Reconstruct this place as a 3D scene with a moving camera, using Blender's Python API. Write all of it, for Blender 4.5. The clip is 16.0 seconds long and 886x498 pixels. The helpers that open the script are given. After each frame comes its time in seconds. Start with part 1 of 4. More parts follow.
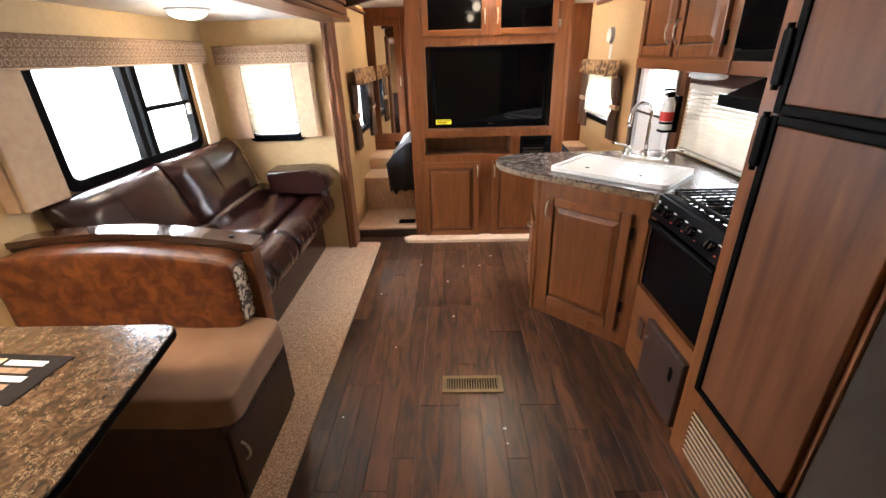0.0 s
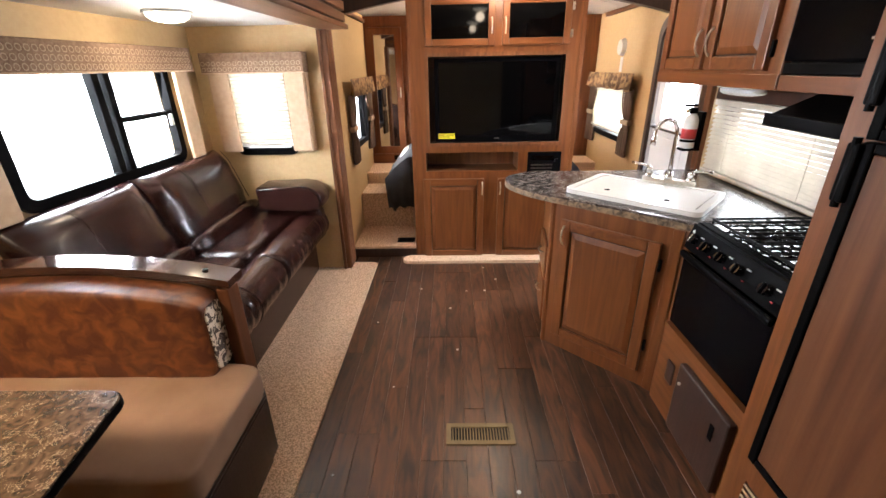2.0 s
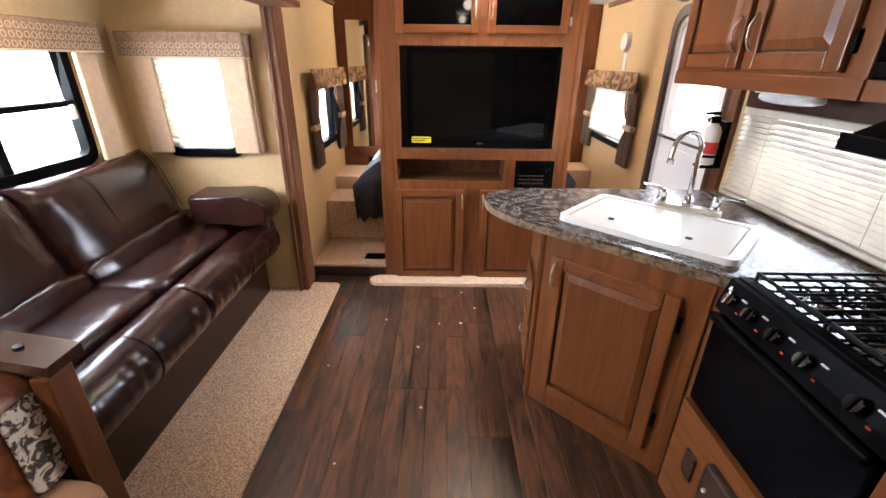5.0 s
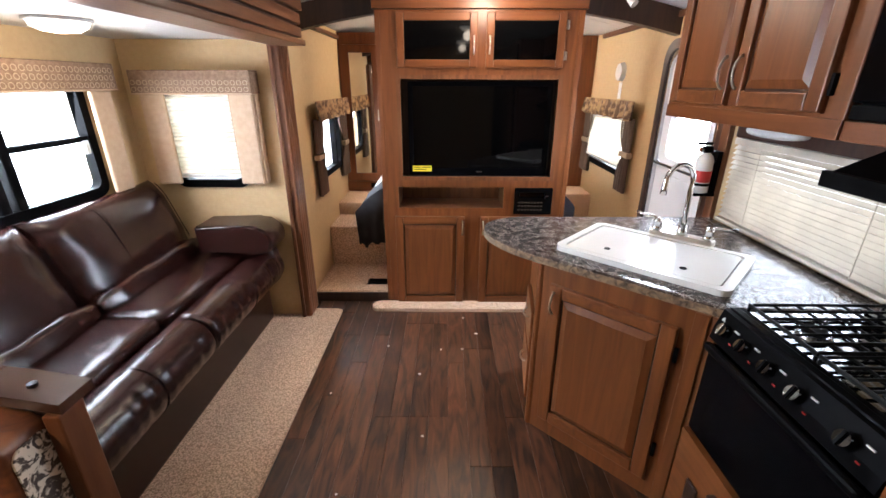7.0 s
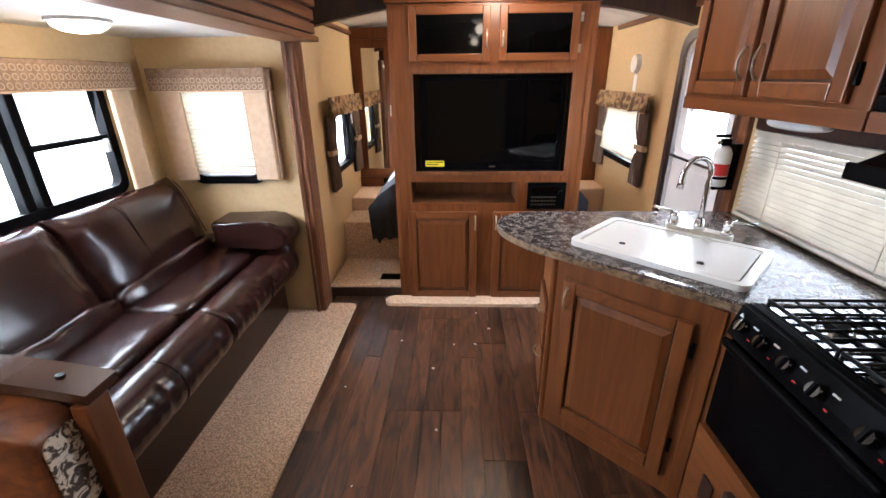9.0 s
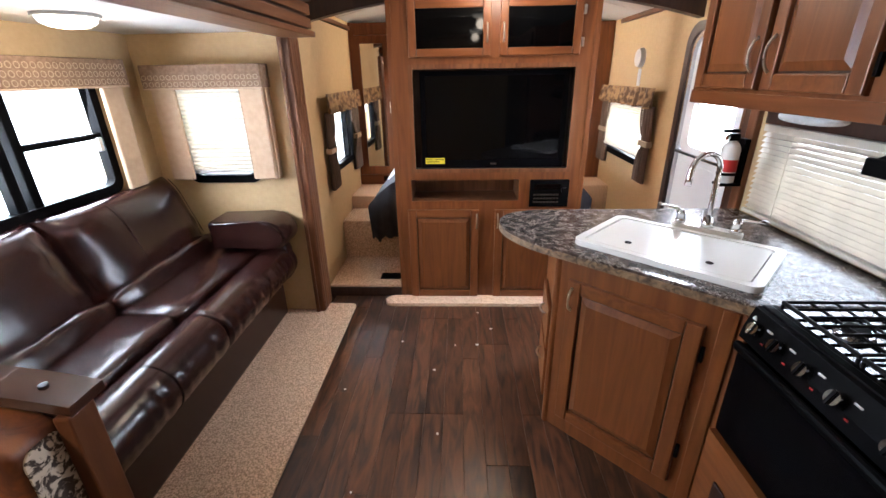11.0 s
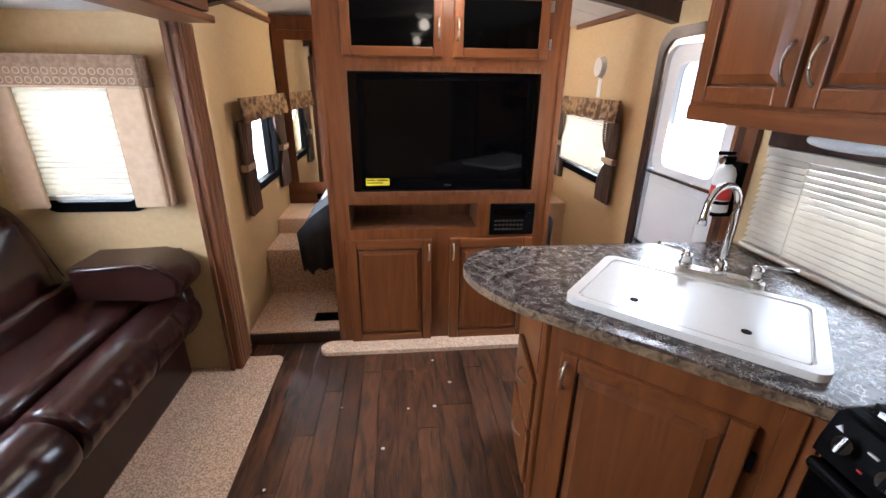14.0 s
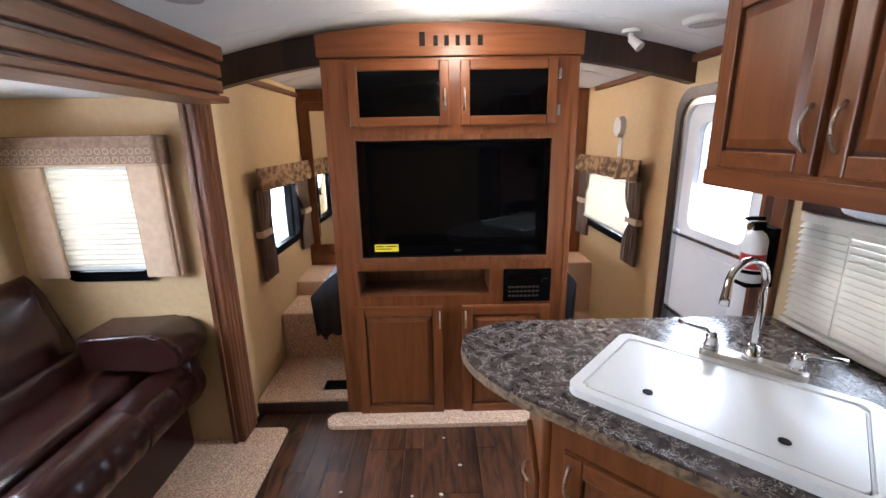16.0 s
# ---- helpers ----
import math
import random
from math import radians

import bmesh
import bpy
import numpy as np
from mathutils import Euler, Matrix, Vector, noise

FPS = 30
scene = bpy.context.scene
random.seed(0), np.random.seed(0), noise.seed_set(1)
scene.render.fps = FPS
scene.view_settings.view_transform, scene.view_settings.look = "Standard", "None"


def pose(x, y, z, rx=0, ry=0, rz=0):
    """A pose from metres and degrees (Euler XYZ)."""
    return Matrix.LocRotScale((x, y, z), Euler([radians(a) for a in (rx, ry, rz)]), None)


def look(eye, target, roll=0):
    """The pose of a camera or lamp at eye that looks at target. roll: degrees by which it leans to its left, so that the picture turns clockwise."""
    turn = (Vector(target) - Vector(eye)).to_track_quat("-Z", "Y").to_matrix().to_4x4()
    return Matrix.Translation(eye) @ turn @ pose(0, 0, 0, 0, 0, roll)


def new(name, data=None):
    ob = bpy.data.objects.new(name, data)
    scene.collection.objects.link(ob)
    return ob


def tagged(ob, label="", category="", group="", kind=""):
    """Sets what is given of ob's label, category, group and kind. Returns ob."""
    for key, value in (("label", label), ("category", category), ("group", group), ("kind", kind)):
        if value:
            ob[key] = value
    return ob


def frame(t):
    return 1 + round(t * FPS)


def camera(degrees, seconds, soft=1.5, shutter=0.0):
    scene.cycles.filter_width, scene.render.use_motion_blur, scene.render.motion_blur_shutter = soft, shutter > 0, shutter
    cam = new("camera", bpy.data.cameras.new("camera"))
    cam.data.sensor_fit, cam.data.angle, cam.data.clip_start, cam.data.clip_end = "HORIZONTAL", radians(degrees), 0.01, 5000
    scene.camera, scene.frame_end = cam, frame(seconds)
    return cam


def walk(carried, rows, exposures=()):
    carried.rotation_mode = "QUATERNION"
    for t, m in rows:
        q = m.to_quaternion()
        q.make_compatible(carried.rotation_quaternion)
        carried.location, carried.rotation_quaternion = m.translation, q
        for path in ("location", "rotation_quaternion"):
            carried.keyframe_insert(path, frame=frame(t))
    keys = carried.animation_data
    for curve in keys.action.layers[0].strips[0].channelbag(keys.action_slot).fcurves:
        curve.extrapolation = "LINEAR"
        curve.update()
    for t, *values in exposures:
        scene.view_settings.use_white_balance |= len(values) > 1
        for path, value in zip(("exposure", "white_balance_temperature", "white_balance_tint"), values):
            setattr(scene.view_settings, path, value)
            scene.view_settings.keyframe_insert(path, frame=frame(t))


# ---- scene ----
cam = camera(92.6, 16.0)
PATH = [
    (0, (0.077, 0.0, 1.558), (0.021, 1.816, 0.723), -1.8),
    (0.5, (0.106, -0.026, 1.559), (0.007, 1.794, 0.735), -1.5),
    (1, (0.094, -0.007, 1.558), (-0.01, 1.822, 0.754), -2.2),
    (1.5, (0.066, 0.091, 1.558), (0.052, 1.937, 0.788), 0.8),
    (2, (0.033, 0.257, 1.552), (-0.008, 2.092, 0.758), -1.1),
    (2.5, (0.01, 0.367, 1.542), (0.075, 2.186, 0.715), -0.7),
    (3, (0.011, 0.456, 1.523), (0.076, 2.243, 0.628), -0.1),
    (3.5, (0.07, 0.644, 1.537), (0.065, 2.434, 0.644), 0.4),
    (4, (0.12, 0.782, 1.537), (0.047, 2.567, 0.638), -0.7),
    (4.5, (0.142, 0.808, 1.536), (0.077, 2.612, 0.675), -0.1),
    (5, (0.158, 0.778, 1.532), (0.158, 2.605, 0.717), 0.7),
    (7.5, (0.17, 0.755, 1.598), (0.151, 2.618, 0.871), 0.0),
    (8, (0.16, 0.754, 1.598), (0.13, 2.617, 0.871), -0.1),
    (8.5, (0.161, 0.752, 1.595), (0.101, 2.609, 0.856), -0.3),
    (11, (0.168, 0.805, 1.585), (0.089, 2.652, 0.821), -1.0),
    (11.5, (0.162, 0.89, 1.559), (0.202, 2.741, 0.801), 0.9),
    (12, (0.127, 1.049, 1.553), (0.251, 2.881, 0.759), 2.6),
    (12.5, (0.08, 1.181, 1.558), (0.214, 3.014, 0.769), 0.6),
    (13, (0.057, 1.231, 1.573), (0.292, 3.074, 0.83), 0.9),
    (13.5, (0.069, 1.259, 1.57), (0.299, 3.095, 0.81), 0.9),
    (14, (0.129, 1.316, 1.573), (0.321, 3.164, 0.834), 0.8),
    (14.5, (0.217, 1.376, 1.584), (0.322, 3.236, 0.855), 0.3),
    (15, (0.258, 1.408, 1.578), (0.304, 3.289, 0.901), 0.4),
    (15.5, (0.28, 1.422, 1.59), (0.32, 3.338, 1.02), -0.2),
    (16, (0.288, 1.418, 1.622), (0.309, 3.353, 1.115), -1.0),
]
walk(cam, [(t, look(eye, target, roll)) for t, eye, target, roll in PATH],
     [(0, 0.30, 6100, 10), (3, 0.24, 6000, 10), (5, 0.21, 5760, 10), (8, -0.02, 5600, 10), (11, -0.05, 5560, 10), (13, -0.13, 5520, 10), (16, -0.35, 5330, 10)])


# ---- light ----
world = bpy.data.worlds.new("sky")
scene.world = world
world.use_nodes = True
wn = world.node_tree
sky = wn.nodes.new("ShaderNodeTexSky")
sky.sky_type, sky.sun_disc, sky.sun_elevation, sky.sun_rotation = "NISHITA", False, radians(48), radians(-70)
wn.links.new(sky.outputs[0], wn.nodes["Background"].inputs[0])
wn.nodes["Background"].inputs[1].default_value = 0.15
sun = new("sun", bpy.data.lights.new("sun", "SUN"))
sun.data.energy, sun.data.angle, sun.data.color = 1.0, radians(10), (1, 0.96, 0.9)
sun.matrix_world = look((-6, 1, 8), (0, 2.2, 0))


def area(name, eye, target, sx, sy, watts, colour):
    d = bpy.data.lights.new(name, "AREA")
    d.shape, d.size, d.size_y, d.energy, d.color = "RECTANGLE", sx, sy, watts, colour
    ob = new(name, d)
    ob.matrix_world = look(eye, target)
    return ob


DAY, WARM = (0.96, 0.98, 1.0), (1.0, 0.78, 0.54)
area("window_light", (-1.84, 2.53, 1.31), (0, 2.4, 0.9), 1.15, 0.5, 68, DAY)
area("window_light", (-1.35, 3.55, 1.28), (-0.6, 1, 0.8), 0.4, 0.5, 8, DAY)
area("window_light", (1.75, 2.4, 1.15), (0, 2.2, 0.6), 0.75, 0.4, 6, DAY)
area("window_light", (1.75, 3.44, 1.4), (0.3, 2.6, 0.3), 0.45, 0.55, 42, DAY)
area("window_light", (-0.95, 4.5, 1.1), (0.5, 4.5, 0.6), 0.5, 0.4, 24, DAY)
area("window_light", (1.75, 4.7, 1.1), (0.5, 4.7, 0.6), 0.8, 0.4, 22, DAY)


def bulb(at, watts, r=0.05):
    d = bpy.data.lights.new("bulb", "POINT")
    d.energy, d.color, d.shadow_soft_size = watts, WARM, r
    new("bulb", d).location = at


bulb((-1.36, 2.62, 1.74), 6)
bulb((0.40, 3.30, 2.06), 19)
bulb((0.40, 1.30, 2.08), 4)
bulb((0.40, -0.50, 2.08), 3)
lamp = area("dinette_light", (-1.30, 0.62, 1.765), (-1.30, 0.62, 0), 0.3, 0.3, 20, WARM)
lamp.data.spread = radians(130)
# added fill for the bedroom, no known lamp here
bulb((0.40, 5.0, 1.98), 60)


# ---- materials ----
def mat(name, c1, c2=None, scale=(8, 8, 8), rough=0.5, bump=0.0, fine=60, metal=0.0, spread=(0.35, 0.65), piece=False, coat=0.0, warp=0.0, rvar=0.1, trans=0.0, spec=0.5):
    """A two-scale noise material; piece shifts it per object."""
    m = bpy.data.materials.new(name)
    m.use_nodes = True
    n, k = m.node_tree.nodes, m.node_tree.links
    b = n["Principled BSDF"]
    b.inputs["Roughness"].default_value, b.inputs["Metallic"].default_value = rough, metal
    b.inputs["Coat Weight"].default_value, b.inputs["Specular IOR Level"].default_value = coat, spec
    c2 = c2 or tuple(v * 0.85 for v in c1)
    tc, mp = n.new("ShaderNodeTexCoord"), n.new("ShaderNodeMapping")
    mp.inputs["Scale"].default_value = scale
    k.new(tc.outputs["Object"], mp.inputs["Vector"])
    if piece:
        info, mul = n.new("ShaderNodeObjectInfo"), n.new("ShaderNodeMath")
        mul.operation = "MULTIPLY"
        mul.inputs[1].default_value = 57.0
        k.new(info.outputs["Random"], mul.inputs[0])
        k.new(mul.outputs[0], mp.inputs["Location"])
    a, f = n.new("ShaderNodeTexNoise"), n.new("ShaderNodeTexNoise")
    a.inputs["Scale"].default_value, a.inputs["Detail"].default_value, a.inputs["Distortion"].default_value = 1.0, 6.0, warp
    f.inputs["Scale"].default_value, f.inputs["Detail"].default_value = fine, 3.0
    k.new(mp.outputs[0], a.inputs["Vector"])
    k.new(tc.outputs["Object"], f.inputs["Vector"])
    r = n.new("ShaderNodeValToRGB")
    r.color_ramp.elements[0].position, r.color_ramp.elements[1].position = spread
    r.color_ramp.elements[0].color, r.color_ramp.elements[1].color = (*c1, 1), (*c2, 1)
    k.new(a.outputs[0], r.inputs[0])
    col = r.outputs[0]
    if piece:
        hs, mr = n.new("ShaderNodeHueSaturation"), n.new("ShaderNodeMapRange")
        mr.inputs["To Min"].default_value, mr.inputs["To Max"].default_value = 0.62, 1.4
        k.new(info.outputs["Random"], mr.inputs[0])
        k.new(mr.outputs[0], hs.inputs["Value"])
        k.new(col, hs.inputs["Color"])
        col = hs.outputs[0]
    k.new(col, b.inputs["Base Color"])
    rr = n.new("ShaderNodeMapRange")
    rr.inputs["To Min"].default_value, rr.inputs["To Max"].default_value = max(0.02, rough - rvar), min(1, rough + rvar)
    k.new(f.outputs[0], rr.inputs[0])
    k.new(rr.outputs[0], b.inputs["Roughness"])
    if bump:
        bp, mx = n.new("ShaderNodeBump"), n.new("ShaderNodeMath")
        mx.operation = "ADD"
        k.new(a.outputs[0], mx.inputs[0])
        k.new(f.outputs[0], mx.inputs[1])
        bp.inputs["Strength"].default_value, bp.inputs["Distance"].default_value = bump, 0.004
        k.new(mx.outputs[0], bp.inputs["Height"])
        k.new(bp.outputs[0], b.inputs["Normal"])
    if trans:
        tr, mix = n.new("ShaderNodeBsdfTranslucent"), n.new("ShaderNodeMixShader")
        mix.inputs[0].default_value = trans
        k.new(col, tr.inputs[0])
        k.new(b.outputs[0], mix.inputs[1])
        k.new(tr.outputs[0], mix.inputs[2])
        k.new(mix.outputs[0], n["Material Output"].inputs[0])
    return m


def glow(name, colour, strength):
    m = bpy.data.materials.new(name)
    m.use_nodes = True
    b = m.node_tree.nodes["Principled BSDF"]
    b.inputs["Base Color"].default_value = (*colour, 1)
    b.inputs["Emission Color"].default_value, b.inputs["Emission Strength"].default_value = (*colour, 1), strength
    return m


WOOD = mat("cherry_wood", (0.095, 0.028, 0.0075), (0.165, 0.054, 0.0145), (22, 22, 1.6), 0.36, 0.08, 90, warp=1.2, spread=(0.3, 0.7), rvar=0.06, spec=0.35)
WOOD_H = mat("cherry_wood_rails", (0.095, 0.028, 0.0075), (0.165, 0.054, 0.0145), (1.6, 22, 22), 0.36, 0.08, 90, warp=1.2, spread=(0.3, 0.7), rvar=0.06, spec=0.35)
WOOD_Y = mat("cherry_wood_long", (0.095, 0.028, 0.0075), (0.165, 0.054, 0.0145), (22, 1.6, 22), 0.36, 0.08, 90, warp=1.2, spread=(0.3, 0.7), rvar=0.06, spec=0.35)
TRIM = mat("walnut_trim", (0.088, 0.032, 0.0125), (0.165, 0.066, 0.029), (25, 25, 1.5), 0.36, 0.08, 90, warp=1.0, rvar=0.06, spec=0.3)
TRIM_Y = mat("walnut_trim_long", (0.078, 0.029, 0.0115), (0.15, 0.062, 0.028), (25, 1.5, 25), 0.36, 0.08, 90, warp=1.0, rvar=0.06, spec=0.3)
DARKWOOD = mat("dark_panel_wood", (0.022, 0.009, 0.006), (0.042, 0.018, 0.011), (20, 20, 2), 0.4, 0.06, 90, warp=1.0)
CAPWOOD = mat("glossy_dark_wood", (0.032, 0.013, 0.009), (0.06, 0.026, 0.016), (2, 25, 25), 0.12, 0.03, 90, warp=1.0, coat=0.6, rvar=0.04)
FRIDGE = mat("fridge_panel_wood", (0.060, 0.0195, 0.0075), (0.14, 0.052, 0.020), (6, 6, 0.7), 0.45, 0.05, 70, warp=2.6, spread=(0.28, 0.74), spec=0.2)
GREYPANEL = mat("grey_brown_panel", (0.028, 0.019, 0.013), (0.045, 0.032, 0.023), (5, 5, 2), 0.6, 0.05, 70, spec=0.2)
PLANK = mat("dark_plank", (0.013, 0.0065, 0.0044), (0.105, 0.042, 0.019), (19, 3.2, 12), 0.33, 0.03, 160, piece=True, warp=1.6, spread=(0.32, 0.69), rvar=0.08, spec=0.42)
UNDER = mat("subfloor", (0.012, 0.007, 0.005), None, (8, 8, 8), 0.8)
WALL = mat("wallpaper_beige", (0.49, 0.345, 0.175), (0.55, 0.395, 0.21), (40, 40, 40), 0.6, 0.12, 300, spread=(0.2, 0.8), spec=0.25)
CEIL = mat("ceiling_white", (0.66, 0.65, 0.62), (0.72, 0.71, 0.68), (3, 3, 3), 0.6, 0.04, 120)
CARPET = mat("carpet_beige", (0.37, 0.235, 0.15), (0.84, 0.615, 0.43), (140, 140, 140), 0.95, 0.5, 420, spread=(0.36, 0.62), spec=0.1)
LEATHER = mat("brown_leather", (0.015, 0.0046, 0.0037), (0.022, 0.0067, 0.005), (14, 14, 14), 0.23, 0.07, 260, rvar=0.05, spec=0.42)
FABRIC = mat("valance_fabric", (0.17, 0.10, 0.058), (0.25, 0.16, 0.10), (60, 60, 60), 0.9, 0.2, 500)
SUEDE = mat("tan_side_fabric", (0.47, 0.33, 0.215), (0.52, 0.375, 0.25), (30, 30, 30), 0.9, 0.1, 500)
SEATCLOTH = mat("tan_seat_cloth", (0.22, 0.122, 0.07), (0.28, 0.165, 0.10), (5, 5, 5), 0.75, 0.12, 450)
DAMASK = mat("rust_damask", (0.068, 0.017, 0.006), (0.175, 0.056, 0.013), (16, 16, 17), 0.48, 0.12, 300, warp=0.7, spread=(0.40, 0.66))
DAMASK_EDGE = mat("cream_damask", (0.05, 0.03, 0.02), (0.62, 0.52, 0.40), (26, 26, 26), 0.7, 0.15, 300, warp=2.0, spread=(0.46, 0.54))
RUFFLE = mat("gold_brown_stripe", (0.10, 0.05, 0.02), (0.36, 0.22, 0.10), (4, 22, 22), 0.8, 0.2, 300, spread=(0.42, 0.58))
CURTAIN = mat("brown_curtain", (0.075, 0.045, 0.028), (0.12, 0.075, 0.05), (6, 20, 6), 0.85, 0.2, 300)
BAND = mat("tan_tieback", (0.42, 0.31, 0.205), None, (20, 20, 20), 0.85, 0.1, 300)
BLACK = mat("black_plastic", (0.0015, 0.0015, 0.0018), (0.003, 0.003, 0.0032), (9, 9, 9), 0.42, 0.03, 200, spec=0.03)
GLOSSBLACK = mat("gloss_black", (0.002, 0.002, 0.0024), (0.0015, 0.0015, 0.002), (4, 4, 4), 0.14, 0, 60, rvar=0.03, spec=0.04)
ENAMEL = mat("black_enamel", (0.004, 0.004, 0.005), None, (4, 4, 4), 0.07, 0, 60, rvar=0.03, spec=0.9, coat=1.0)
DARKGLASS = mat("smoked_glass", (0.001, 0.001, 0.0012), None, (4, 4, 4), 0.04, 0, 60, rvar=0.02, spec=0.22)
IRON = mat("cast_iron", (0.004, 0.004, 0.004), (0.009, 0.009, 0.009), (30, 30, 30), 0.55, 0.2, 300, spec=0.15)
STEEL = mat("bright_steel", (0.62, 0.63, 0.65), None, (6, 6, 6), 0.22, 0.02, 200, metal=1.0)
NICKEL = mat("brushed_nickel", (0.58, 0.53, 0.46), None, (6, 6, 6), 0.3, 0.02, 200, metal=1.0)
CHROME = mat("chrome", (0.75, 0.74, 0.73), None, (6, 6, 6), 0.1, 0, 60, metal=1.0, rvar=0.04)
BRASS = mat("bronze_vent", (0.22, 0.15, 0.075), (0.17, 0.12, 0.06), (12, 12, 12), 0.45, 0.05, 200, metal=0.5)
WHITE = mat("white_enamel", (0.76, 0.74, 0.70), (0.80, 0.78, 0.74), (3, 3, 3), 0.22, 0.01, 100, coat=0.2)
DOORWHITE = mat("white_door", (0.66, 0.65, 0.64), (0.70, 0.69, 0.68), (3, 3, 3), 0.4, 0.03, 150)
DOORGREY = mat("grey_door_panel", (0.13, 0.13, 0.135), None, (8, 8, 8), 0.5, 0.1, 200)
PLASTIC = mat("white_plastic", (0.74, 0.72, 0.68), None, (8, 8, 8), 0.4, 0.02, 200)
RED = mat("red_label", (0.50, 0.02, 0.015), None, (8, 8, 8), 0.4)
YELLOW = mat("yellow_sticker", (0.80, 0.66, 0.02), None, (8, 8, 8), 0.5)
INK = mat("dark_ink", (0.012, 0.009, 0.008), None, (8, 8, 8), 0.7, spec=0.08)
PAPER = mat("white_paper", (0.72, 0.72, 0.74), None, (8, 8, 8), 0.6)
PHOTO = mat("orange_print", (0.45, 0.12, 0.03), (0.75, 0.55, 0.35), (30, 30, 30), 0.3)
BLUE = mat("blue_print", (0.18, 0.18, 0.42), None, (8, 8, 8), 0.4)
NAVY = mat("dark_navy_bedspread", (0.018, 0.019, 0.026), (0.032, 0.033, 0.042), (9, 9, 9), 0.75, 0.2, 300)
SHADE = mat("pleated_shade_cloth", (0.80, 0.76, 0.67), (0.84, 0.80, 0.71), (20, 20, 20), 0.8, 0.05, 300, trans=0.36)
SLAT = mat("ivory_slat", (0.66, 0.60, 0.50), None, (10, 10, 10), 0.4, 0.02, 200, trans=0.07)
LAMPGLASS = glow("lit_lamp_glass", (1.0, 0.86, 0.66), 5.0)
OUTSIDE = glow("bright_overcast", (0.97, 0.985, 1.0), 3.2)
FROST = mat("frosted_plastic", (0.62, 0.63, 0.63), None, (9, 9, 9), 0.25, 0.1, 100)


def counter_stone(name, c0, c1, c2, s):
    """Dark laminate with broken pale veins."""
    m = mat(name, c0, c1, (s, s, s), 0.2, 0.0, 150, warp=1.5, rvar=0.05, spread=(0.35, 0.7))
    n, k = m.node_tree.nodes, m.node_tree.links
    b = n["Principled BSDF"]
    base = b.inputs["Base Color"].links[0].from_socket
    v, ramp, mix, dn, tc, add = (n.new("ShaderNodeTexVoronoi"), n.new("ShaderNodeValToRGB"), n.new("ShaderNodeMix"), n.new("ShaderNodeTexNoise"), n.new("ShaderNodeTexCoord"), n.new("ShaderNodeMix"))
    v.feature, mix.data_type, add.data_type = "DISTANCE_TO_EDGE", "RGBA", "RGBA"
    v.inputs["Scale"].default_value, dn.inputs["Scale"].default_value, dn.inputs["Detail"].default_value = s * 1.8, s * 0.9, 5
    add.inputs[0].default_value = 0.12
    k.new(tc.outputs["Object"], dn.inputs["Vector"])
    k.new(tc.outputs["Object"], add.inputs[6])
    k.new(dn.outputs["Color"], add.inputs[7])
    k.new(add.outputs[2], v.inputs["Vector"])
    ramp.color_ramp.elements[0].color, ramp.color_ramp.elements[1].color = (1, 1, 1, 1), (0, 0, 0, 1)
    ramp.color_ramp.elements[0].position, ramp.color_ramp.elements[1].position = 0.0, 0.06
    mul, cut = n.new("ShaderNodeMath"), n.new("ShaderNodeMath")
    cut.operation, mul.operation = "GREATER_THAN", "MULTIPLY"
    cut.inputs[1].default_value = 0.5
    k.new(v.outputs[0], ramp.inputs[0])
    k.new(dn.outputs[0], cut.inputs[0])
    k.new(ramp.outputs[0], mul.inputs[0])
    k.new(cut.outputs[0], mul.inputs[1])
    k.new(mul.outputs[0], mix.inputs[0])
    k.new(base, mix.inputs[6])
    mix.inputs[7].default_value = (*c2, 1)
    k.new(mix.outputs[2], b.inputs["Base Color"])
    return m


COUNTER = counter_stone("dark_marbled_laminate", (0.032, 0.024, 0.022), (0.11, 0.085, 0.075), (0.46, 0.42, 0.38), 30)
TABLETOP = counter_stone("brown_marbled_laminate", (0.026, 0.016, 0.010), (0.105, 0.062, 0.036), (0.25, 0.18, 0.11), 30)
COUNTER_EDGE = mat("marbled_edge", (0.05, 0.032, 0.022), (0.25, 0.17, 0.10), (30, 30, 30), 0.3, 0, 100, warp=1.5)


def glass_mat():
    m = bpy.data.materials.new("clear_glass")
    m.use_nodes = True
    b = m.node_tree.nodes["Principled BSDF"]
    b.inputs["Transmission Weight"].default_value, b.inputs["Roughness"].default_value, b.inputs["IOR"].default_value = 1.0, 0.02, 1.1
    return m


GLASS = glass_mat()
MIRROR = mat("mirror_silver", (0.85, 0.85, 0.85), None, (2, 2, 2), 0.03, metal=1.0, rvar=0.02)


# ---- mesh helpers ----
def link(name, bm, material, smooth=False):
    bmesh.ops.recalc_face_normals(bm, faces=bm.faces)
    me = bpy.data.meshes.new(name)
    for f in bm.faces:
        f.smooth = smooth
    bm.to_mesh(me)
    bm.free()
    me.materials.append(material)
    return new(name, me)


def thing(name, at, label, category, group="", kind=""):
    """An Empty at the thing's base; its parts are modelled in world metres."""
    ob = new(name)
    ob.empty_display_size = 0.05
    ob.location = at
    return tagged(ob, label, category, group, kind)


def part(name, bm, material, parent, label="", smooth=False):
    ob = link(name, bm, material, smooth)
    ob.parent = parent
    if parent.parent is None:
        ob.matrix_parent_inverse = Matrix.Translation(parent.location).inverted()
    return tagged(ob, label)


def solo(name, bm, material, label, category="", group="", kind="", smooth=False):
    return tagged(link(name, bm, material, smooth), label, category, group, kind)


